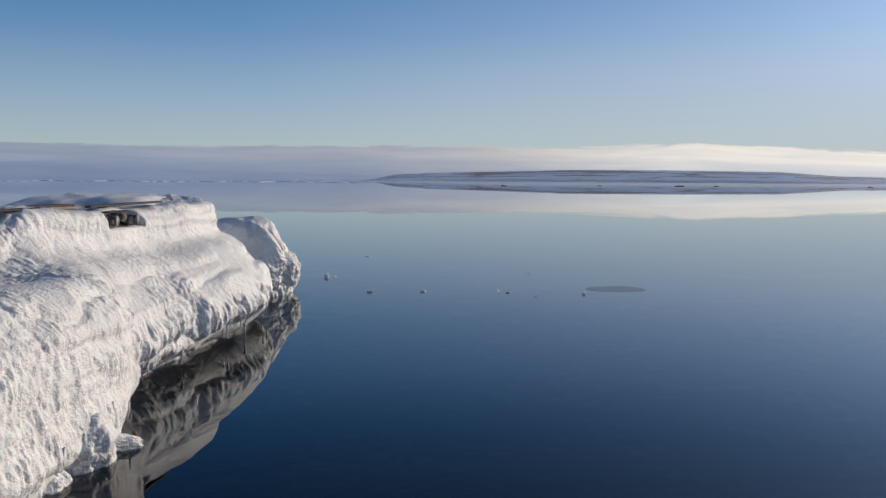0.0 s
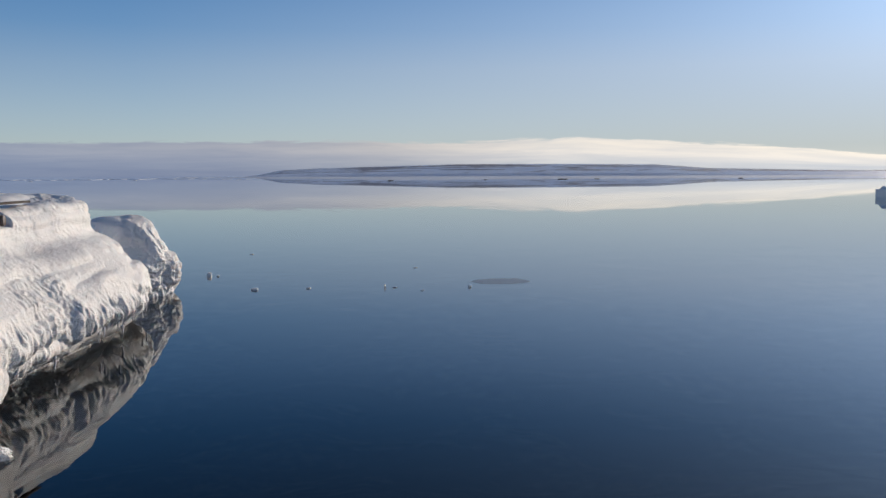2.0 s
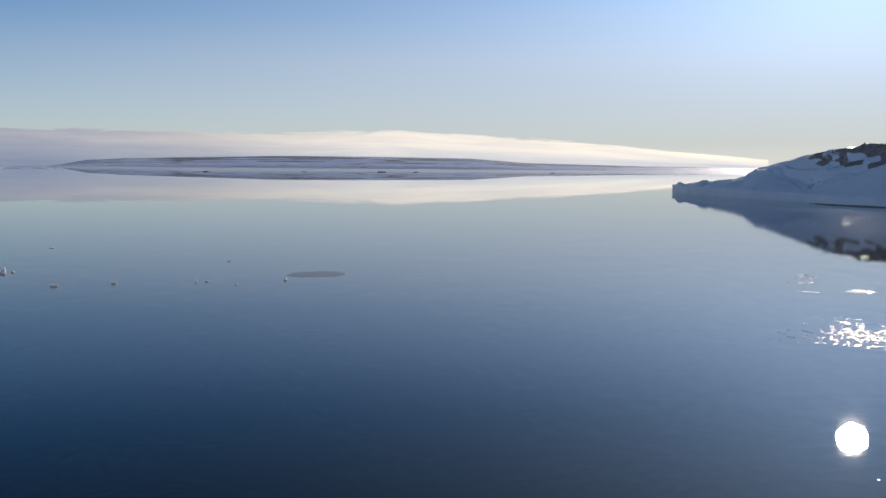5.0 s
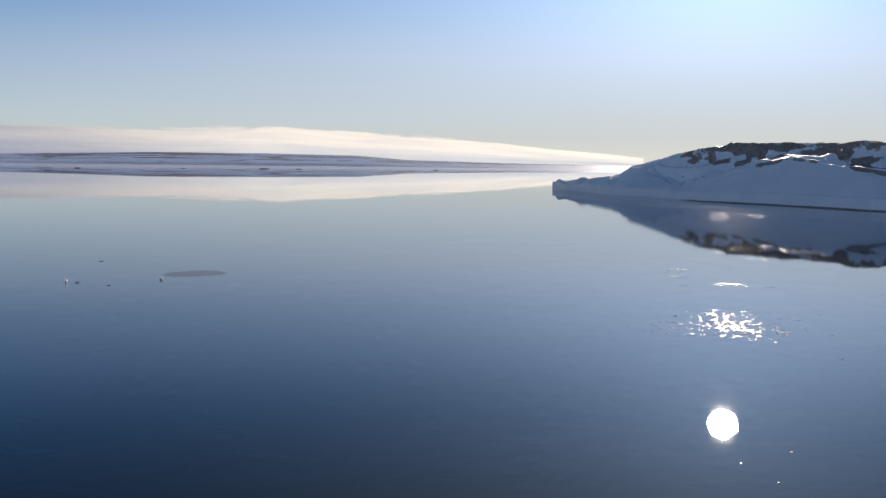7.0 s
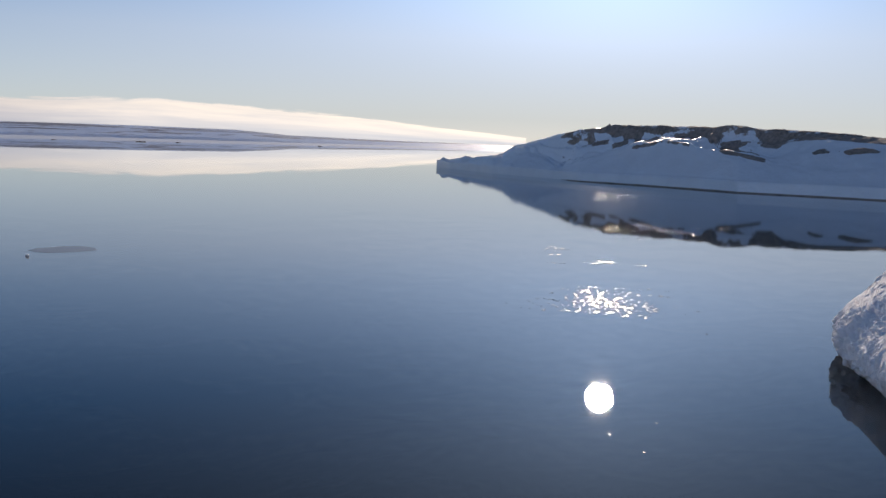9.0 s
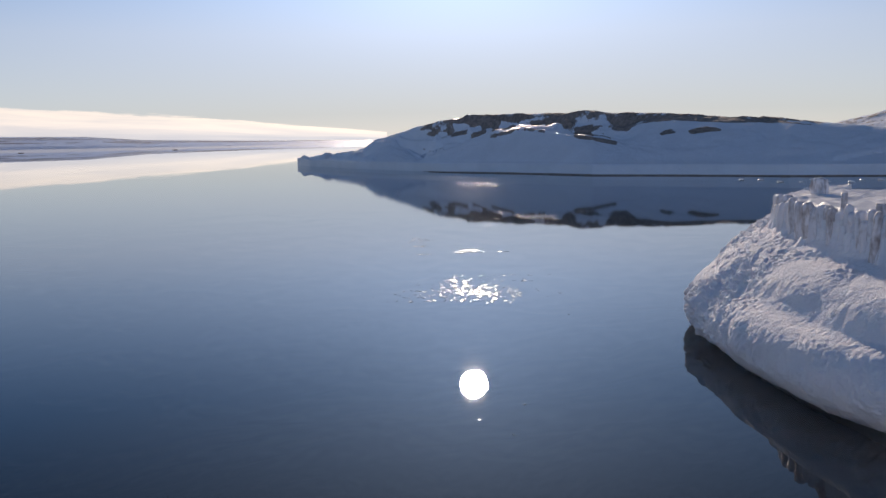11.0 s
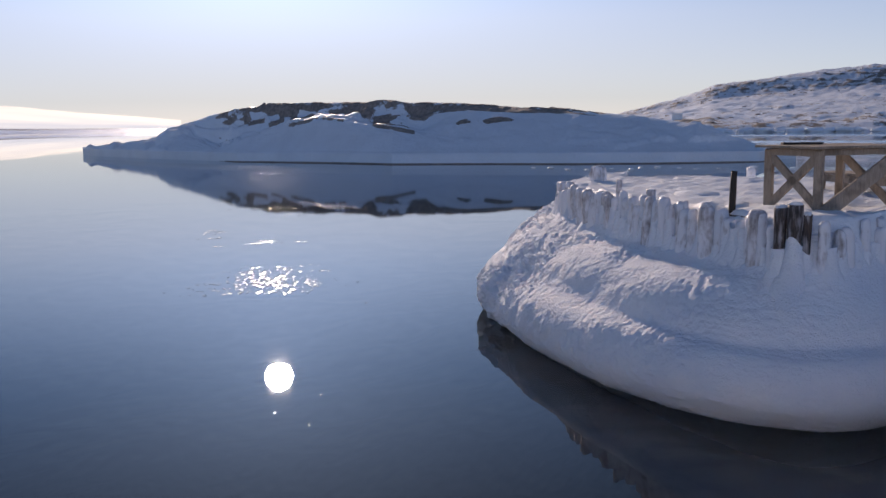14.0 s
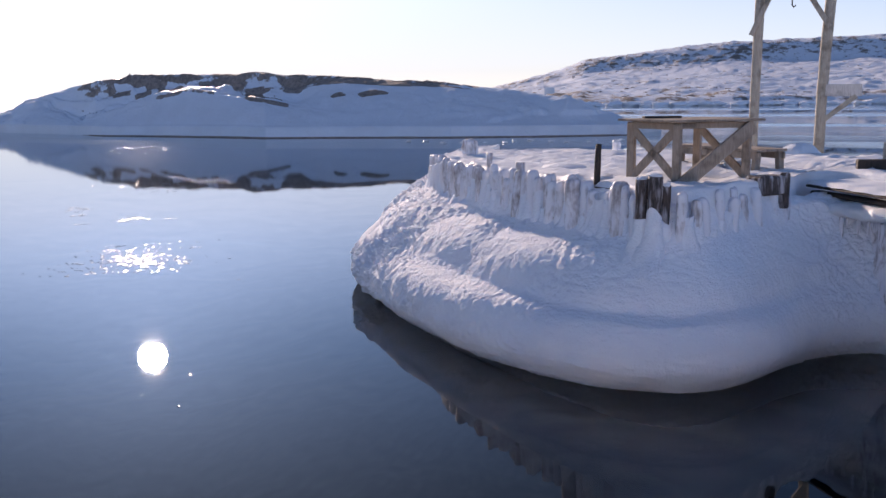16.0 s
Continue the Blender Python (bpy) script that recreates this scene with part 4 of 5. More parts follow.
# ---------------------------------------------------------------- cloud bank low over the horizon
def cloud_bank():
    m, n, l, b = material("cloud_bank")
    out = n["Material Output"]
    n.remove(b)
    uv = place(m, (1, 1, 1), "UV")
    sep = n.new("ShaderNodeSeparateXYZ")
    l.new(uv, sep.inputs[0])
    streak = grain(m, place(m, (16, 5.0, 1), "UV"), 1.0, 5, 0.6, 0.4)
    wisp = grain(m, place(m, (46, 10, 1), "UV"), 1.0, 4, 0.6, 0.3)
    warm = ramp(m, sep.outputs["X"], [(0.0, (0.27, 0.33, 0.45)), (0.50, (0.29, 0.34, 0.44)), (0.62, (0.36, 0.39, 0.46)), (0.70, (0.52, 0.52, 0.53)), (0.79, (0.86, 0.82, 0.74)), (1.0, (1.0, 0.95, 0.84))])
    shade = mixed(m, band(m, streak, 0.35, 0.7), (0.82, 0.86, 0.93), (1.05, 1.04, 1.03))
    shade = mixed(m, 1.0, shade, ramp(m, sep.outputs["Y"], [(0.0, (0.60, 0.68, 0.82)), (0.32, (0.70, 0.77, 0.88)), (0.52, (0.95, 0.96, 0.98)), (0.78, (1.0, 0.99, 0.97))]), "MULTIPLY")
    em = n.new("ShaderNodeEmission")
    l.new(mixed(m, 1.0, warm, shade, "MULTIPLY"), em.inputs["Color"])
    tr = n.new("ShaderNodeBsdfTransparent")
    mx = n.new("ShaderNodeMixShader")
    edge = calc(m, "ADD", sep.outputs["Y"], calc(m, "MULTIPLY_ADD", wisp, 0.26, -0.13))
    a = calc(m, "SUBTRACT", 1.0, band(m, edge, 0.84, 0.90))
    a = calc(m, "MULTIPLY", a, band(m, streak, 0.05, 0.30))
    l.new(calc(m, "MULTIPLY", a, 0.93), mx.inputs["Fac"])
    l.new(tr.outputs[0], mx.inputs[1])
    l.new(em.outputs[0], mx.inputs[2])
    l.new(mx.outputs[0], out.inputs["Surface"])
    az = np.linspace(-75, 37.0, 320)
    top = np.interp(az, [-75, -25, -13, 0, 7.3, 12, 15.5, 18, 23.4, 26.4, 30, 35.5, 37], [1.7, 1.8, 1.8, 1.95, 1.85, 2.0, 2.1, 1.95, 1.68, 1.5, 1.15, 0.7, 0.55])
    R = 4600.0
    v = np.linspace(0, 1, 8)
    lo = np.interp(az, [-75, 37], [-2.0, -2.0])
    verts = [(R * math.sin(radians(a)), R * math.cos(radians(a)), l0 + (EYE_Z + R * math.tan(radians(t)) * 1.2 - l0) * w) for a, t, l0 in zip(az, top, lo) for w in v]
    ob = mesh_from("backdrop_cloud", verts, quads(320, 8), m)
    uvl = ob.data.uv_layers.new(name="UVMap")
    idx = np.zeros(len(ob.data.loops), np.int64)
    ob.data.loops.foreach_get("vertex_index", idx)
    co = np.stack([(az[idx // 8] + 75) / 112.0, v[idx % 8]], 1)
    uvl.data.foreach_set("uv", co.astype(np.float32).ravel())
    ob.visible_shadow = False
    return tagged(ob, "low bank of cream and lilac cloud on the horizon", "cloud", kind="structure")


cloud_bank()


# ---------------------------------------------------------------- ground behind the camera
def home_shore():
    """Unseen snowy shore under the camera; its rise behind is added to bounce light."""
    x, y = np.meshgrid(np.linspace(-70, 90, 150), 1.2 - np.geomspace(0.001, 131.2, 160)[::-1], indexing="ij")
    p = np.stack([x, y, 0 * x], -1)
    edge = step(1.2, 0.75, y + 0.15 * np.maximum(x, 0))
    rise = 9.0 * step(-8, -110, y) + 2.0 * step(12, 60, np.abs(x - 5)) * edge
    p[..., 2] = -2.6 + edge * (4.5 + rise + 0.35 * fbm(p.reshape(-1, 3), 0.12, 5, 0.5, 121).reshape(x.shape))
    ob = mesh_from("ground", p.reshape(-1, 3), quads(150, 160), M_DECK)
    return tagged(ob, "unseen snow-covered quay ground, its broad rise added to bounce light", "ground", kind="structure")


home_shore()


# ---------------------------------------------------------------- table, bench, gallows frame
def work_table():
    F, L = Vector((12.9, 3.85, 0)), Vector((13.55, 4.70, 0))
    short = L - F
    longd = Vector((short.y, -short.x, 0)).normalized() * 1.15
    Rr, B = F + longd, L + longd
    z0, z1 = DECK_Z - 0.03, 3.12
    t = thing("work_table", "weathered grey plank table with cross-braced legs on the snow", "table", (13.6, 3.9, DECK_Z))
    inv = t.matrix_world.inverted()

    def put(name, bm, mat=M_WOOD, label=""):
        bmesh.ops.transform(bm, matrix=inv, verts=bm.verts)
        return part(name, bm, mat, t, label)

    def up(p, z):
        return (p.x, p.y, z)

    for q in (F, L, Rr, B):
        put("leg", beam(up(q, z0), up(q, z1), 0.105, 0.105, wobble=0.004))
    for a, b in ((F, L), (Rr, B)):
        put("brace", beam(up(a, z0 + 0.06), up(b, z1 - 0.06), 0.035, 0.125))
        put("brace", beam(up(b, z0 + 0.02) , up(a, z1 - 0.04), 0.035, 0.125))
        put("apron", beam(up(a - short * 0.08, z1 - 0.03), up(a + (b - a) * 1.08, z1 - 0.03), 0.04, 0.09))
    off = -short.normalized() * 0.07
    put("diagonal_brace", beam(up(F + off, z0 - 0.02), up(Rr + off + longd * 0.05, z1 - 0.03), 0.04, 0.20))
    put("apron", beam(up(F, z1 - 0.02), up(Rr, z1 - 0.02), 0.04, 0.08))
    put("apron", beam(up(L, z1 - 0.02), up(B, z1 - 0.02), 0.04, 0.08))
    nb = 7
    for i in range(nb):
        a = F - longd * 0.13 - short * 0.13 + short * 1.26 * (i + 0.5) / nb
        w = short.length * 1.26 / nb - 0.006
        bm = beam(up(a, z1 + 0.045), up(a + longd * 1.30, z1 + 0.045), w, 0.032, 0.004)
        put("plank", bm)
    put("loose_board", beam(up(F + short * 0.9 + longd * 0.1, z1 + 0.08), up(F + short * 0.75 + longd * 0.55, z1 + 0.08), 0.14, 0.03), M_DARK)


work_table()


def gallows():
    t = thing("gallows_frame", "tall bleached log frame with braces at the pier's far edge", "frame", (19, 4, 2.0))
    inv = t.matrix_world.inverted()

    def put(name, bm, smooth=True, mat=M_POLE, label=""):
        bmesh.ops.transform(bm, matrix=inv, verts=bm.verts)
        return part(name, bm, mat, t, label, smooth)

    A, B = Vector((20.82, 4.53, 0)), Vector((21.03, 3.27, 0))
    z0, z1 = 1.2, 5.60
    At, Bt = A + Vector((0.0, -0.04, 0)), B + Vector((0.03, -0.10, 0))
    put("post", log([(A.x, A.y, z0), ((A.x + At.x) / 2, (A.y + At.y) / 2 + 0.015, 3.6), (At.x, At.y, z1)], 0.10, seed=3))
    put("post", log([(B.x, B.y, z0), ((B.x + Bt.x) / 2, (B.y + Bt.y) / 2 + 0.03, 3.6), (Bt.x, Bt.y, z1)], 0.105, seed=4))
    d = (Bt - At).normalized()
    e = At - d * 0.30
    g = Bt + d * 0.6
    put("crossbeam", beam((e.x, e.y, z1 + 0.07), (g.x, g.y, z1 + 0.07), 0.15, 0.17), False)
    fr = Vector((-0.13, 0, 0))
    put("brace", beam(tuple(At + fr - d * 0.13 + Vector((0, 0, 4.70))), tuple(At + fr + d * 0.32 + Vector((0, 0, z1 + 0.1))), 0.07, 0.10), False)
    put("brace", beam(tuple(Bt + fr + d * 0.02 + Vector((0, 0, 4.82))), tuple(Bt + fr - d * 0.48 + Vector((0, 0, z1))), 0.07, 0.10), False)
    m = B + (Bt - B) * 0.5
    put("arm", beam(tuple(m + Vector((-0.05, 0.02, 3.57))), tuple(m + d * 0.72 + Vector((-0.05, 0, 3.57))), 0.06, 0.24), False, M_PALE, "pale whitewashed board")
    put("arm_brace", beam(tuple(m + Vector((-0.05, 0.02, 2.93))), tuple(m + d * 0.62 + Vector((-0.05, 0, 3.46))), 0.06, 0.10), False)
    hook = [(At.x, At.y - 0.62, z1), (At.x, At.y - 0.62, z1 - 0.32), (At.x, At.y - 0.66, z1 - 0.38), (At.x, At.y - 0.69, z1 - 0.33)]
    bm = log(hook, 0.014, 6, 1, 0.0, 8)
    bmesh.ops.transform(bm, matrix=inv, verts=bm.verts)
    part("hook", bm, M_DARK, t, "dark iron hook on a short rope")


gallows()


# ---------------------------------------------------------------- small things on the pier
def on_deck(x, y, dz=0.0):
    return (x, y, DECK_Z + dz)


def iced_bollard():
    """A squat square post capped with a round lump of ice."""
    bm = bmesh.new()
    bmesh.ops.create_cube(bm, size=1)
    bmesh.ops.subdivide_edges(bm, edges=bm.edges[:], cuts=9, use_grid_fill=True)
    p = np.array([v.co for v in bm.verts])
    r = np.linalg.norm(p, axis=1, keepdims=True)
    box = p / np.maximum(np.abs(p).max(axis=1, keepdims=True), 1e-6) * 0.5
    q = box * 0.55 + p / r * 0.5 * 0.45
    q *= (1 + 0.10 * fbm(q, 4, 3, 0.5, 7))[:, None]
    q *= np.array([0.28, 0.28, 0.40])
    for v, c in zip(bm.verts, q):
        v.co = Vector(c) + Vector((0, 0, 0.13))
    e = thing("iced_bollard", "squat mooring post capped with lumpy grey ice", "bollard", on_deck(17.3, 9.35))
    part("post", beam((0, 0, -0.5), (0, 0, 0.1), 0.22, 0.22), M_STUMP, e)
    part("ice_cap", bm, M_PILE, e, "lumpy grey ice cap", True)


iced_bollard()


def stake(name, label, x, y, h, r, mat, lean=(0, 0), seed=0, ice=False):
    ob = part(name, log([(0, 0, -0.6), (0, 0, h * 0.5), (0, 0, h)], r, 10, seed, 0.14, 12), mat, None, smooth=True)
    ob.matrix_world = pose(x, y, DECK_Z, lean[0], lean[1], 0)
    return tagged(ob, label, "post")


stake("stake", "thin dark wooden stake frozen in snow", 12.85, 4.95, 0.50, 0.042, M_DARK, (0, 5), 2)
stake("iced_stake", "short ice-coated stake at the pier's edge", 14.45, 7.45, 0.24, 0.05, M_PILE, (2, 0), 3)
stake("iced_stake", "short ice-coated stake at the pier's edge", 13.85, 6.6, 0.14, 0.075, M_PILE, (0, 2), 4)
stake("iced_stake", "iced post at the pier's far edge", 20.7, 7.45, 0.17, 0.10, M_PILE, (0, 0), 5)


def drift(name, label, x, y, rx, ry, h, turn, seed):
    n, m = 40, 16
    a = np.linspace(0, 2 * np.pi, n, endpoint=False)
    r = np.linspace(1, 0, m)
    g = np.stack([np.cos(a)[None] * r[:, None] * rx, np.sin(a)[None] * r[:, None] * ry, (h * (1 - r[:, None] ** 2.6) - 0.05) + 0 * a[None]], -1)
    q = g.reshape(-1, 3)
    q *= (1 + 0.12 * fbm(q, 3, 3, 0.5, seed))[:, None]
    ob = mesh_from(name, q, quads(m, n, True), M_DECK)
    ob.matrix_world = pose(x, y, DECK_Z, 0, 0, turn)
    return tagged(ob, label, "snow")


drift("snow_drift", "low rounded drift of trodden snow on the deck", 15.3, 6.45, 0.62, 0.42, 0.10, 40, 31)
drift("snow_drift", "low rounded drift of trodden snow on the deck", 13.2, 5.0, 0.30, 0.22, 0.09, 10, 32)
drift("snow_drift", "flat lump of snow beside a pole foot", 19.9, 3.45, 0.32, 0.42, 0.26, 5, 33)
drift("snow_drift", "low drift of snow on the deck", 17.8, 2.9, 0.9, 0.5, 0.10, 60, 34)
drift("snow_drift", "low drift of snow on the deck", 16.8, 3.9, 0.7, 0.4, 0.08, 20, 35)


def corner_stumps():
    e = thing("corner_stumps", "dark frosted log ends at the pier's corner", "stump", (11.78, 3.84, 1.70))
    for i, (x, y, h, r) in enumerate(((-0.02, 0.12, 0.78, 0.075), (0.0, -0.05, 0.82, 0.09), (0.12, -0.14, 0.70, 0.07), (0.14, 0.06, 0.78, 0.07))):
        part("stump", log([(x, y, 0.2), (x, y, h * 0.6), (x, y, h)], r, 12, 20 + i, 0.16, 12), M_STUMP, e, smooth=True)
        cap = bmesh.new()
        bmesh.ops.create_icosphere(cap, subdivisions=3, radius=1)
        for w in cap.verts:
            k = 1 + 0.25 * noise.noise(w.co * 1.7 + Vector((i * 3.1, 0, 0)))
            w.co = Vector((x + w.co.x * r * 0.95 * k, y + w.co.y * r * 0.95 * k, h + 0.005 + w.co.z * 0.035 * k))
        part("snow_cap", cap, M_DECK, e, "small cap of white snow", True)
        sk = new("ice_skirt", ice_skirt_mesh(90 + i))
        sk.parent = e
        sk.matrix_local = pose(x, y, -0.50 + 0.08 * (i % 2), 0, 0, 70 * i)
    t = thing("end_timber", "dark squared timber frosted at its end", "timber", (13.55, 2.85, 2.1))
    part("timber", beam((-0.20, 0.10, 0.20), (0.20, -0.18, 0.20), 0.30, 0.26, 0.03, wobble=0.012), M_STUMP, t)
    part("post", beam((0.16, -0.24, -0.12), (0.16, -0.24, 0.36), 0.12, 0.13, 0.02, wobble=0.008), M_STUMP, t)


corner_stumps()


def bench():
    a, b = Vector((17.3, 4.9, 0)), Vector((15.92, 3.20, 0))
    d = (b - a).normalized()
    s = Vector((d.y, -d.x, 0)) * 0.22
    zt = 2.63
    e = thing("low_bench", "low weathered plank bench behind the table", "bench", (16.5, 3.9, DECK_Z))
    inv = e.matrix_world.inverted()

    def put(name, bm, mat=M_WOOD):
        bmesh.ops.transform(bm, matrix=inv, verts=bm.verts)
        part(name, bm, mat, e)

    for k in (-1, 0, 1):
        o = s * 0.9 * k
        put("plank", beam((a.x + o.x, a.y + o.y, zt), (b.x + o.x, b.y + o.y, zt), 0.185, 0.045, 0.004))
    for k in (-1, 1):
        o = s * 1.1 * k
        put("rail", beam((a.x + o.x, a.y + o.y, zt - 0.085), (b.x + o.x, b.y + o.y, zt - 0.085), 0.035, 0.11))
        for p in (a + d * 0.1, b - d * 0.1):
            put("leg", beam((p.x + o.x, p.y + o.y, DECK_Z - 0.06), (p.x + o.x * 0.9, p.y + o.y * 0.9, zt - 0.03), 0.10, 0.10), M_WOOD)


bench()


def icicle_mesh(seed, h, r):
    n, m = 7, 7
    a = np.linspace(0, 2 * np.pi, n, endpoint=False)
    k = np.linspace(0, 1, m)
    g = np.stack([np.cos(a)[None] * (r * (1 - k) ** 0.8 + 0.002)[:, None], np.sin(a)[None] * (r * (1 - k) ** 0.8 + 0.002)[:, None], -h * k[:, None] + 0 * a[None]], -1).reshape(-1, 3)
    g[:, :2] += 0.3 * r * bumps(g * np.array([0, 0, 1]), 14, seed)[:, None]
    me = bpy.data.meshes.new("icicle")
    me.from_pydata([tuple(map(float, v)) for v in g], [], [tuple(map(int, f)) for f in quads(m, n, True)])
    me.polygons.foreach_set("use_smooth", [True] * len(me.polygons))
    me.materials.append(M_PILE)
    return me


def landing():
    """Plank landing beside the crib: snow on top, a dark frozen edge, a crusted ledge and icicles under it."""
    e = thing("plank_landing", "snow-covered plank landing with a dark frozen edge and icicles", "landing", (13.5, 1.2, 2.2))
    base = np.array([13.5, 1.2, 2.2])
    a, b = np.array([15.0, 2.52, 0.0]), np.array([11.9, -0.22, 0.0])
    d = (b - a) / np.linalg.norm(b - a)
    inn = np.array([-d[1], d[0], 0.0])
    inn = inn if inn[0] > 0 else -inn

    def put(name, bm, mat, label=""):
        bmesh.ops.transform(bm, matrix=Matrix.Translation(-Vector(base)), verts=bm.verts)
        return part(name, bm, mat, e, label)

    for z, o, h in ((2.18, 0.06, 0.035), (2.08, 0.14, 0.06)):
        p, q = a + inn * o, b + inn * o
        put("edge_beam", beam((p[0], p[1], z), (q[0], q[1], z), 0.16, h, 0.01, wobble=0.01), M_DARK)
    n, m = 110, 30

    def sheet(name, rows, mat, seed, amp):
        k = np.linspace(0, 1, n)
        g = a[None, None] + (b - a)[None, None] * k[:, None, None] + inn[None, None] * rows[None, :, :1]
        g[..., 2] = rows[None, :, 1]
        q = g.reshape(-1, 3)
        q[:, 2] += amp * fbm(q, 3.0, 3, 0.5, seed)
        q[:, :2] += inn[:2] * (amp * 1.5 * fbm(q, 4.0, 3, 0.5, seed + 5))[:, None]
        mesh_from(name, q - base, quads(n, len(rows)), mat, True, e)

    w = np.linspace(0, 1, m)
    sheet("snow_cover", np.stack([w * 2.4 - 0.02, 2.205 + 0.05 * np.sqrt(np.clip(w / 0.04, 0, 1))], 1), M_DECK, 55, 0.012)
    sheet("snow_ledge", soft_profile([(0.45, 2.03), (0.12, 2.03), (-0.14, 2.0), (-0.19, 1.92), (-0.10, 1.84), (0.3, 1.80)], m), M_ICE, 57, 0.035)
    sheet("iced_wall", np.stack([0.22 + 0.05 * np.sin(w * 6), 1.90 - 1.3 * w], 1), M_PILE, 59, 0.03)
    rn = random.Random(9)
    kinds = [icicle_mesh(i, 0.14 + 0.07 * i, 0.016 + 0.005 * i) for i in range(5)]
    for _ in range(46):
        p = a + (b - a) * rn.random() + inn * rn.uniform(-0.1, 0.12)
        ob = new("icicle", kinds[rn.randrange(5)])
        ob.parent = e
        ob.location = (p[0] - base[0], p[1] - base[1], 1.84 - base[2])


landing()


def fallen_timber():
    e = thing("fallen_timber", "short dark squared timber lying on snow", "timber", (16.6, 1.6, DECK_Z - 0.02))
    part("timber", beam((-0.2, 0.42, 0.07), (0.25, -1.0, 0.08), 0.17, 0.17, 0.015, wobble=0.008), M_DARK, e)
    part("upright", beam((0.0, 0.05, -0.05), (0.0, 0.05, 0.42), 0.04, 0.05), M_POLE, e, "pale thin upright board")


fallen_timber()


# ---------------------------------------------------------------- things on the water
def ice_lump(label, x, y, sx, sy, h, seed, name="floating_ice"):
    bm = bmesh.new()
    bmesh.ops.create_icosphere(bm, subdivisions=3, radius=1)
    p = np.array([v.co for v in bm.verts])
    q = p * (1 + 0.3 * fbm(p, 1.6, 3, 0.5, seed))[:, None] * np.array([sx * 0.85, sy * 0.85, h * 0.75])
    for v, c in zip(bm.verts, q):
        v.co = c
    ob = part(name, bm, M_BIT, None, smooth=True)
    ob.location = (x, y, h * 0.35)
    return tagged(ob, label, "ice", "floating ice bits")


for i, (x, y, sx, sy, h) in enumerate(((-4.12, 33.6, 0.10, 0.09, 0.13), (-3.82, 33.5, 0.07, 0.06, 0.05), (-2.26, 29.4, 0.14, 0.10, 0.055), (-0.62, 29.6, 0.10, 0.08, 0.04), (1.73, 29.5, 0.03, 0.03, 0.11),
                                       (2.02, 29.4, 0.08, 0.06, 0.025), (4.35, 29.2, 0.06, 0.06, 0.06), (2.8, 28.5, 0.06, 0.05, 0.015), (-3.4, 42.5, 0.10, 0.08, 0.02), (3.2, 35.4, 0.10, 0.08, 0.015))):
    ice_lump("small white lump of ice floating on still water", x, y, sx, sy, h, 140 + i)


def film(name, label, chips, mat, group=""):
    """Thin floating skins: chips are (x, y, length, width, turn)."""
    rnd = random.Random(len(chips) + int(abs(chips[0][0]) * 10))
    verts, faces = [], []
    for x, y, ln, wd, a in chips:
        k, base = (11 if len(chips) > 1 else 30), len(verts)
        for lift, sc in ((0.001, 1.04), (0.006, 1.0)):
            for i in range(k):
                t = 2 * math.pi * i / k
                if lift < 0.002:
                    rr = [rnd.uniform(0.35, 1.2) if len(chips) > 1 else rnd.uniform(0.86, 1.08) for _ in range(k)] if i == 0 else rr
                u, w = math.cos(t) * ln / 2 * rr[i] * sc, math.sin(t) * wd / 2 * rr[i] * sc
                verts.append((x + u * math.cos(a) - w * math.sin(a), y + u * math.sin(a) + w * math.cos(a), lift))
        faces.append([base + k + i for i in range(k)])
        faces += [[base + i, base + (i + 1) % k, base + k + (i + 1) % k, base + k + i] for i in range(k)]
    ob = mesh_from(name, verts, faces, mat, False)
    return tagged(ob, label, "ice film", group, "stuff" if len(chips) > 1 else "")


rnd = random.Random(77)
film("ice_sheet", "thin grey sheet of new ice on still water", [(5.6, 30.6, 1.9, 1.55, 0.1)], M_FILM)
side = math.radians(-SUN_AZ)


def scatter(cx, cy, across, along, streaks, each, big):
    """Chips in broken streaks across the way to the sun, imitating ripple glitter."""
    got = []
    for _ in range(streaks):
        w0, u0, wide = rnd.uniform(-1.5, 1.5) * along, rnd.gauss(0, across * 0.5), across * rnd.uniform(0.3, 0.9)
        for _ in range(int(each * rnd.uniform(0.5, 1.5))):
            u, w = u0 + rnd.gauss(0, wide), w0 + rnd.gauss(0, along * 0.05)
            x = cx + u * math.cos(side) - w * math.sin(side)
            y = cy + u * math.sin(side) + w * math.cos(side)
            s = big * rnd.uniform(0.15, 1.0) ** 2 + 0.008
            got.append((x, y, s * 3.0, s * rnd.uniform(0.3, 0.8), side + rnd.uniform(-0.35, 0.35)))
    return got


# added flakes take the place of the sun's glitter on small ripples
GLINT = "thin added flakes imitating sun glitter on rippled water"
film("glint_flakes", GLINT, scatter(15.05, 16.65, 0.72, 1.45, 34, 7, 0.030), M_CHIP)
film("glint_flakes", GLINT, scatter(15.0, 16.8, 1.0, 1.2, 10, 18, 0.025), M_CHIP)
film("glint_flakes", GLINT, scatter(20.2, 22.1, 0.5, 0.3, 4, 7, 0.07), M_CHIP)
film("glint_flakes", GLINT, scatter(18.9, 22.5, 0.40, 0.05, 1, 14, 0.05), M_CHIP)
film("glint_flakes", GLINT, scatter(20.8, 25.5, 0.45, 1.1, 6, 5, 0.06), M_CHIP)
film("glint_flakes", GLINT, scatter(28.4, 30.3, 1.1, 2.2, 10, 5, 0.08), M_CHIP)
film("glint_flakes", GLINT, scatter(48.2, 53.4, 1.3, 3.5, 18, 6, 0.11), M_CHIP)
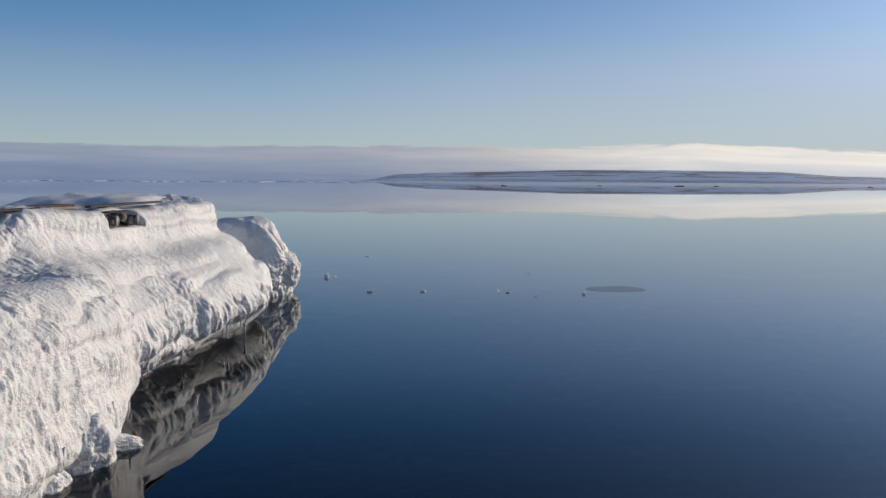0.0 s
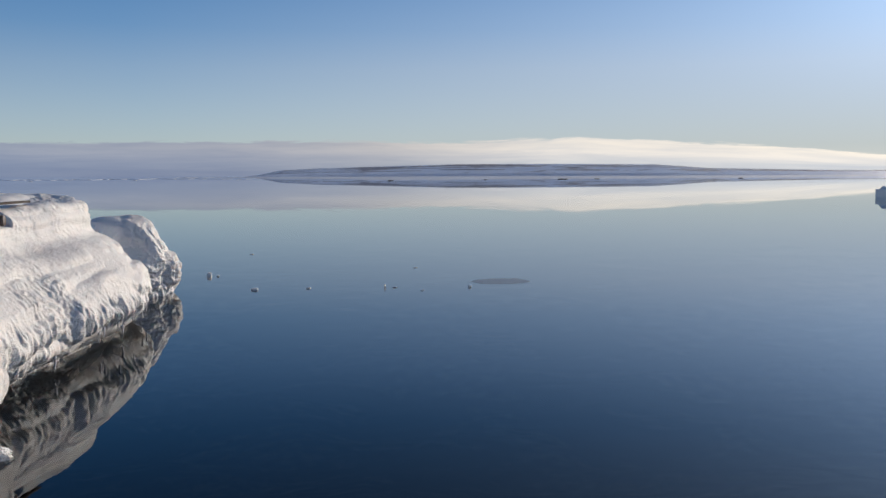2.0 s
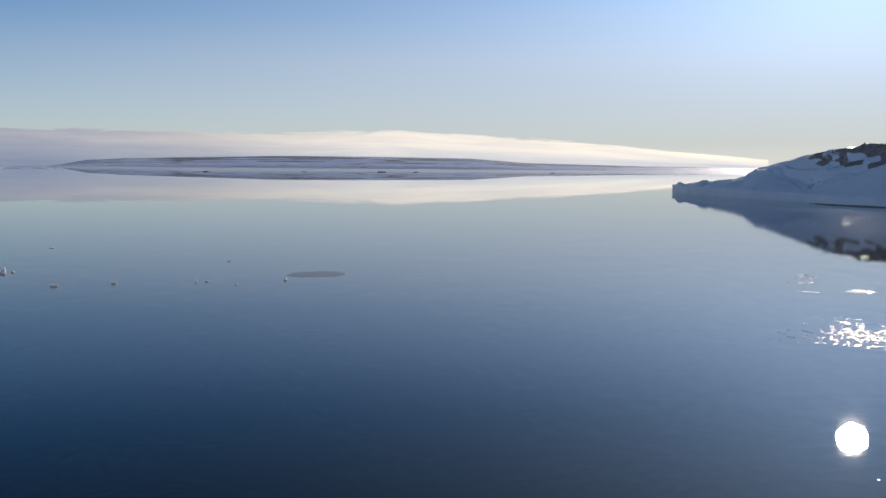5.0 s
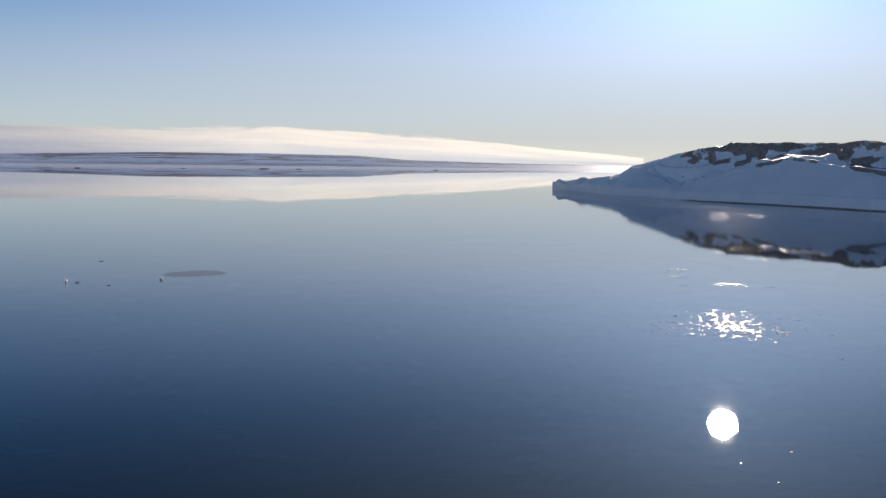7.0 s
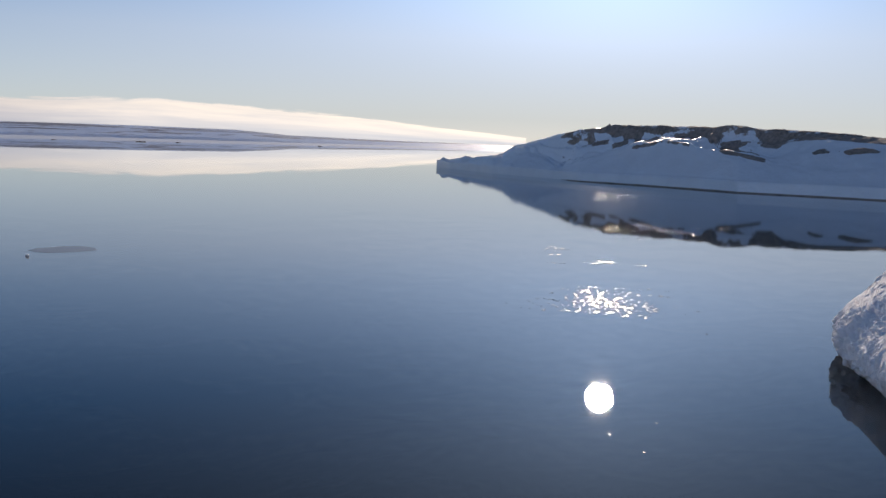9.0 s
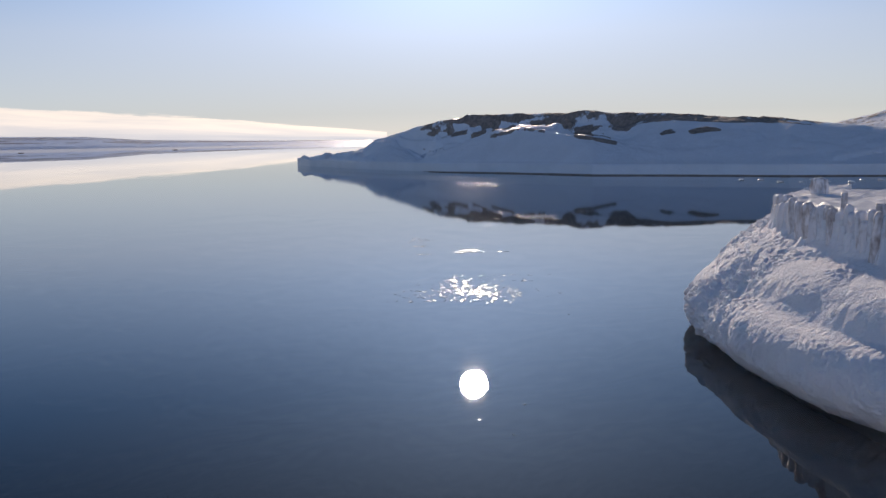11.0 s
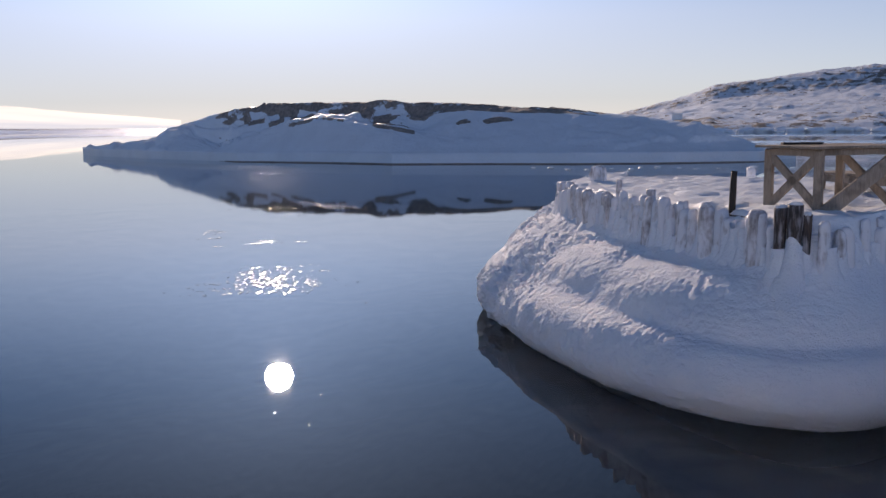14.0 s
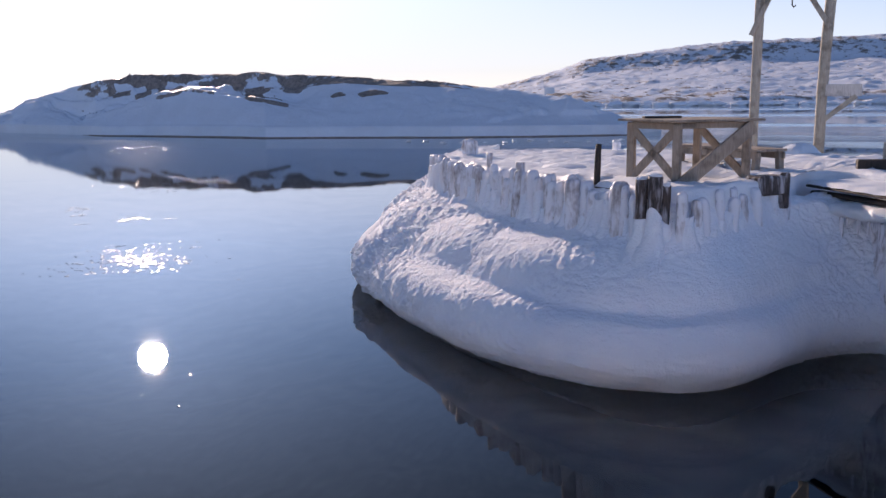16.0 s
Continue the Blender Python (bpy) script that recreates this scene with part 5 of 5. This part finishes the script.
film("glint_flakes", "tiny thin glinting flakes on still water", [(9.0, 9.0, 0.035, 0.03, 0), (8.1, 8.9, 0.03, 0.02, 1), (8.0, 8.2, 0.03, 0.025, 2), (14.2, 12.9, 0.05, 0.03, 0)], M_CHIP)

for i in range(16):
    a, d = radians(58 + i * 0.95 + rnd.uniform(-0.4, 0.4)), rnd.uniform(72, 78)
    ice_lump("flat white piece of drift ice below the islet", d * math.sin(a), d * math.cos(a), rnd.uniform(0.10, 0.4), rnd.uniform(0.15, 0.35), rnd.uniform(0.05, 0.14), 200 + i, "drift_ice")


# ---------------------------------------------------------------- huts on the hill
def hut(a, v, w, d, h, mat, label):
    x, y, z = hill_point(a, v)
    e = thing("hut", label, "hut", (x, y, z), -a)
    part("wall", beam((0, 0, -1.0), (0, 0, h), w, d, 0.05), mat, e)
    bm = bmesh.new()
    vs = [bm.verts.new(c) for c in ((-w * 0.54, -d * 0.54, h), (w * 0.54, -d * 0.54, h), (w * 0.54, d * 0.54, h), (-w * 0.54, d * 0.54, h), (-w * 0.54, 0, h + 0.5), (w * 0.54, 0, h + 0.5))]
    for f in ((0, 1, 5, 4), (2, 3, 4, 5), (0, 4, 3), (1, 2, 5), (3, 2, 1, 0)):
        bm.faces.new([vs[i] for i in f])
    part("roof", bm, M_FLOE, e, "snow-covered roof")


def hill_rocks():
    """Boulders and ledges strewn over the hill, too many to count."""
    rn = random.Random(21)
    bm = bmesh.new()
    bmesh.ops.create_icosphere(bm, subdivisions=2, radius=1)
    unit = np.array([v.co for v in bm.verts])
    tri = np.array([[v.index for v in f.verts] for f in bm.faces])
    bm.free()
    verts, faces, count = [], [], 0
    for k in range(620):
        a = rn.uniform(63.5, 90)
        v = rn.choice((rn.uniform(0.03, 0.16), rn.gauss(0.72, 0.03), rn.uniform(0.05, 0.68)))
        x, y, z = hill_point(a, min(max(v, 0.02), 0.8))
        w = rn.uniform(0.25, 1.0) * (1.3 if v > 0.6 else 1.0)
        q = unit * (1 + 0.4 * fbm(unit, 1.4, 3, 0.5, 400 + k % 40))[:, None] * np.array([w * rn.uniform(0.8, 1.7), w, 0.45 * w])
        t = -radians(a)
        c, sn = math.cos(t), math.sin(t)
        verts.append(np.stack([x + q[:, 0] * c - q[:, 1] * sn, y + q[:, 0] * sn + q[:, 1] * c, z + q[:, 2] * 0.9], 1))
        faces.append(tri + count)
        count += len(unit)
    ob = mesh_from("hill_boulders", np.vstack(verts), np.vstack(faces), M_ROCK)
    tagged(ob, "dark boulders and ledges strewn over the snowy hillside", "rocks", kind="stuff")


hill_rocks()


def shore_ice():
    """Broken white ice foot along the hill's waterline."""
    rn = random.Random(33)
    bm = bmesh.new()
    bmesh.ops.create_icosphere(bm, subdivisions=2, radius=1)
    unit = np.array([v.co for v in bm.verts])
    tri = np.array([[v.index for v in f.verts] for f in bm.faces])
    bm.free()
    verts, faces = [], []
    for k in range(240):
        a = rn.uniform(63, 92)
        d = float(np.interp(a, HILL["az"], HILL["near"])) + rn.uniform(-3, 9)
        w = rn.uniform(0.6, 2.2)
        q = unit * (1 + 0.4 * fbm(unit, 1.4, 3, 0.5, 440 + k % 30))[:, None] * np.array([w * 1.6, w, 0.5 * w])
        c, sn = math.cos(-radians(a)), math.sin(-radians(a))
        verts.append(np.stack([d * math.sin(radians(a)) + q[:, 0] * c - q[:, 1] * sn, d * math.cos(radians(a)) + q[:, 0] * sn + q[:, 1] * c, 0.25 * w + q[:, 2]], 1))
        faces.append(tri + len(unit) * k)
    ob = mesh_from("shore_ice", np.vstack(verts), np.vstack(faces), M_FLOE)
    tagged(ob, "broken white ice along the hill's waterline", "ice", kind="stuff")


shore_ice()
hut(66.45, 0.17, 4.6, 4.0, 3.0, M_WHITE, "small white hut on the snowy hillside")
hut(65.95, 0.10, 3.6, 3.0, 1.6, M_GREY, "low grey shed below the white hut")


# ---------------------------------------------------------------- timbers on the left jetty
def jetty_timbers():
    for a, b, w, h, mat in (((-7.05, 14.6, 2.97), (-6.75, 16.4, 2.97), 0.24, 0.04, M_DARK), ((-6.85, 16.2, 2.96), (-6.55, 18.0, 2.95), 0.22, 0.04, M_WOOD), ((-6.50, 17.6, 2.96), (-6.10, 20.6, 2.98), 0.20, 0.04, M_DARK),
                            ((-7.4, 15.6, 2.98), (-7.1, 18.4, 2.97), 0.2, 0.04, M_DARK)):
        mid = [(p + q) / 2 for p, q in zip(a, b)]
        e = thing("jetty_plank", "dark worn plank lying on the iced jetty" if mat is M_DARK else "brown worn plank lying on the iced jetty", "plank", mid)
        part("board", beam([p - c for p, c in zip(a, mid)], [p - c for p, c in zip(b, mid)], w, h, 0.006), mat, e)
    e = thing("jetty_logs", "dark log ends in a hollow of the jetty's ice", "log", (-6.32, 18.5, 2.70))
    for i, (y, z, w) in enumerate(((-0.45, -0.02, 0.10), (-0.18, 0.05, 0.09), (0.42, -0.03, 0.11))):
        part("log", log([(-0.3, y, z), (0.0, y, z), (0.24 + 0.05 * i, y - 0.03, z)], w, 10, 40 + i, 0.15, 8), M_STUMP, e, smooth=True)
    part("beam", beam((0.0, -0.75, -0.16), (0.06, 0.75, -0.16), 0.2, 0.08), M_DARK, e)
    part("backing", beam((-0.05, -0.7, -0.02), (0.02, 0.7, -0.02), 0.05, 0.30), M_DARK, e)


jetty_timbers()


def hang_icicles(shell, parent, count, seed, stations):
    """Icicles under the brow of an ice coat."""
    rn = random.Random(seed)
    kinds = [icicle_mesh(i, 0.10 + 0.05 * i, 0.014 + 0.004 * i) for i in range(5)]
    g = SHELLS[shell]
    m = g.shape[1]
    for _ in range(count):
        i = rn.randrange(int(g.shape[0] * stations[0]), int(g.shape[0] * stations[1]))
        js = [j for j in range(int(m * 0.55), m) if 0.30 < g[i, j, 2] < 0.62]
        if not js:
            continue
        x, y, z = g[i, rn.choice(js)]
        ob = new("icicle", kinds[rn.randrange(5)])
        ob.parent = parent
        ob.location = (x, y, z + 0.03)


hang_icicles("ice_coat", jetty, 26, 3, (0.25, 0.80))
hang_icicles("ice_apron", pier, 14, 4, (0.80, 0.98))


def skerry(a, d, w, h, seed):
    bm = bmesh.new()
    bmesh.ops.create_icosphere(bm, subdivisions=3, radius=1)
    q = np.array([v.co for v in bm.verts])
    q = q * (1 + 0.35 * fbm(q, 1.4, 3, 0.5, seed))[:, None] * np.array([w / 2, w / 3, h])
    for v, c in zip(bm.verts, q):
        v.co = c
    ob = part("skerry", bm, M_ROCK, None, smooth=True)
    ob.matrix_world = pose(d * math.sin(radians(a)), d * math.cos(radians(a)), h * 0.3, 0, 0, -a)
    tagged(ob, "small dark rock at the edge of the sea ice", "rock", "skerries")


for i, (a, d, w, h) in enumerate(((3.7, 540, 3.4, 0.3), (14.15, 620, 6.0, 0.4), (16.2, 640, 3.4, 0.3), (24.5, 680, 3.6, 0.3), (9.5, 590, 2.6, 0.2))):
    skerry(a, d, w, h, 500 + i)
for i, (a, d, w) in enumerate(((-16.9, 640, 2.4), (-11.3, 690, 2.0), (-5.4, 720, 2.6), (-20.5, 800, 3.0), (-13.8, 900, 3.0))):
    ice_lump("flat far piece of drift ice near the horizon", d * math.sin(radians(a)), d * math.cos(radians(a)), w * 0.7, w, 0.14, 520 + i, "drift_ice")


def far_floes():
    """Thin broken ice line towards the far horizon."""
    az = np.linspace(-30, -4.6, 240)
    n1 = fbm(np.stack([az, 0 * az, 0 * az], 1), 0.6, 4, 0.6, 131)
    verts = []
    for k, wide in ((0.0, 0), (0.02, 0), (1.0, 1)):
        for a, q in zip(az, n1):
            d = 820 + 120 * q + 90 * wide * max(0.15, 0.6 + q)
            verts.append((d * math.sin(radians(a)), d * math.cos(radians(a)), -0.1 if k == 0 else 0.07))
    f = [[r * 240 + i, r * 240 + i + 1, (r + 1) * 240 + i + 1, (r + 1) * 240 + i] for r in range(2) for i in range(239)]
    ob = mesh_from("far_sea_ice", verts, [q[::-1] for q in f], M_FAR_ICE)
    tagged(ob, "thin line of far sea ice near the horizon", "sea ice", kind="structure")


far_floes()
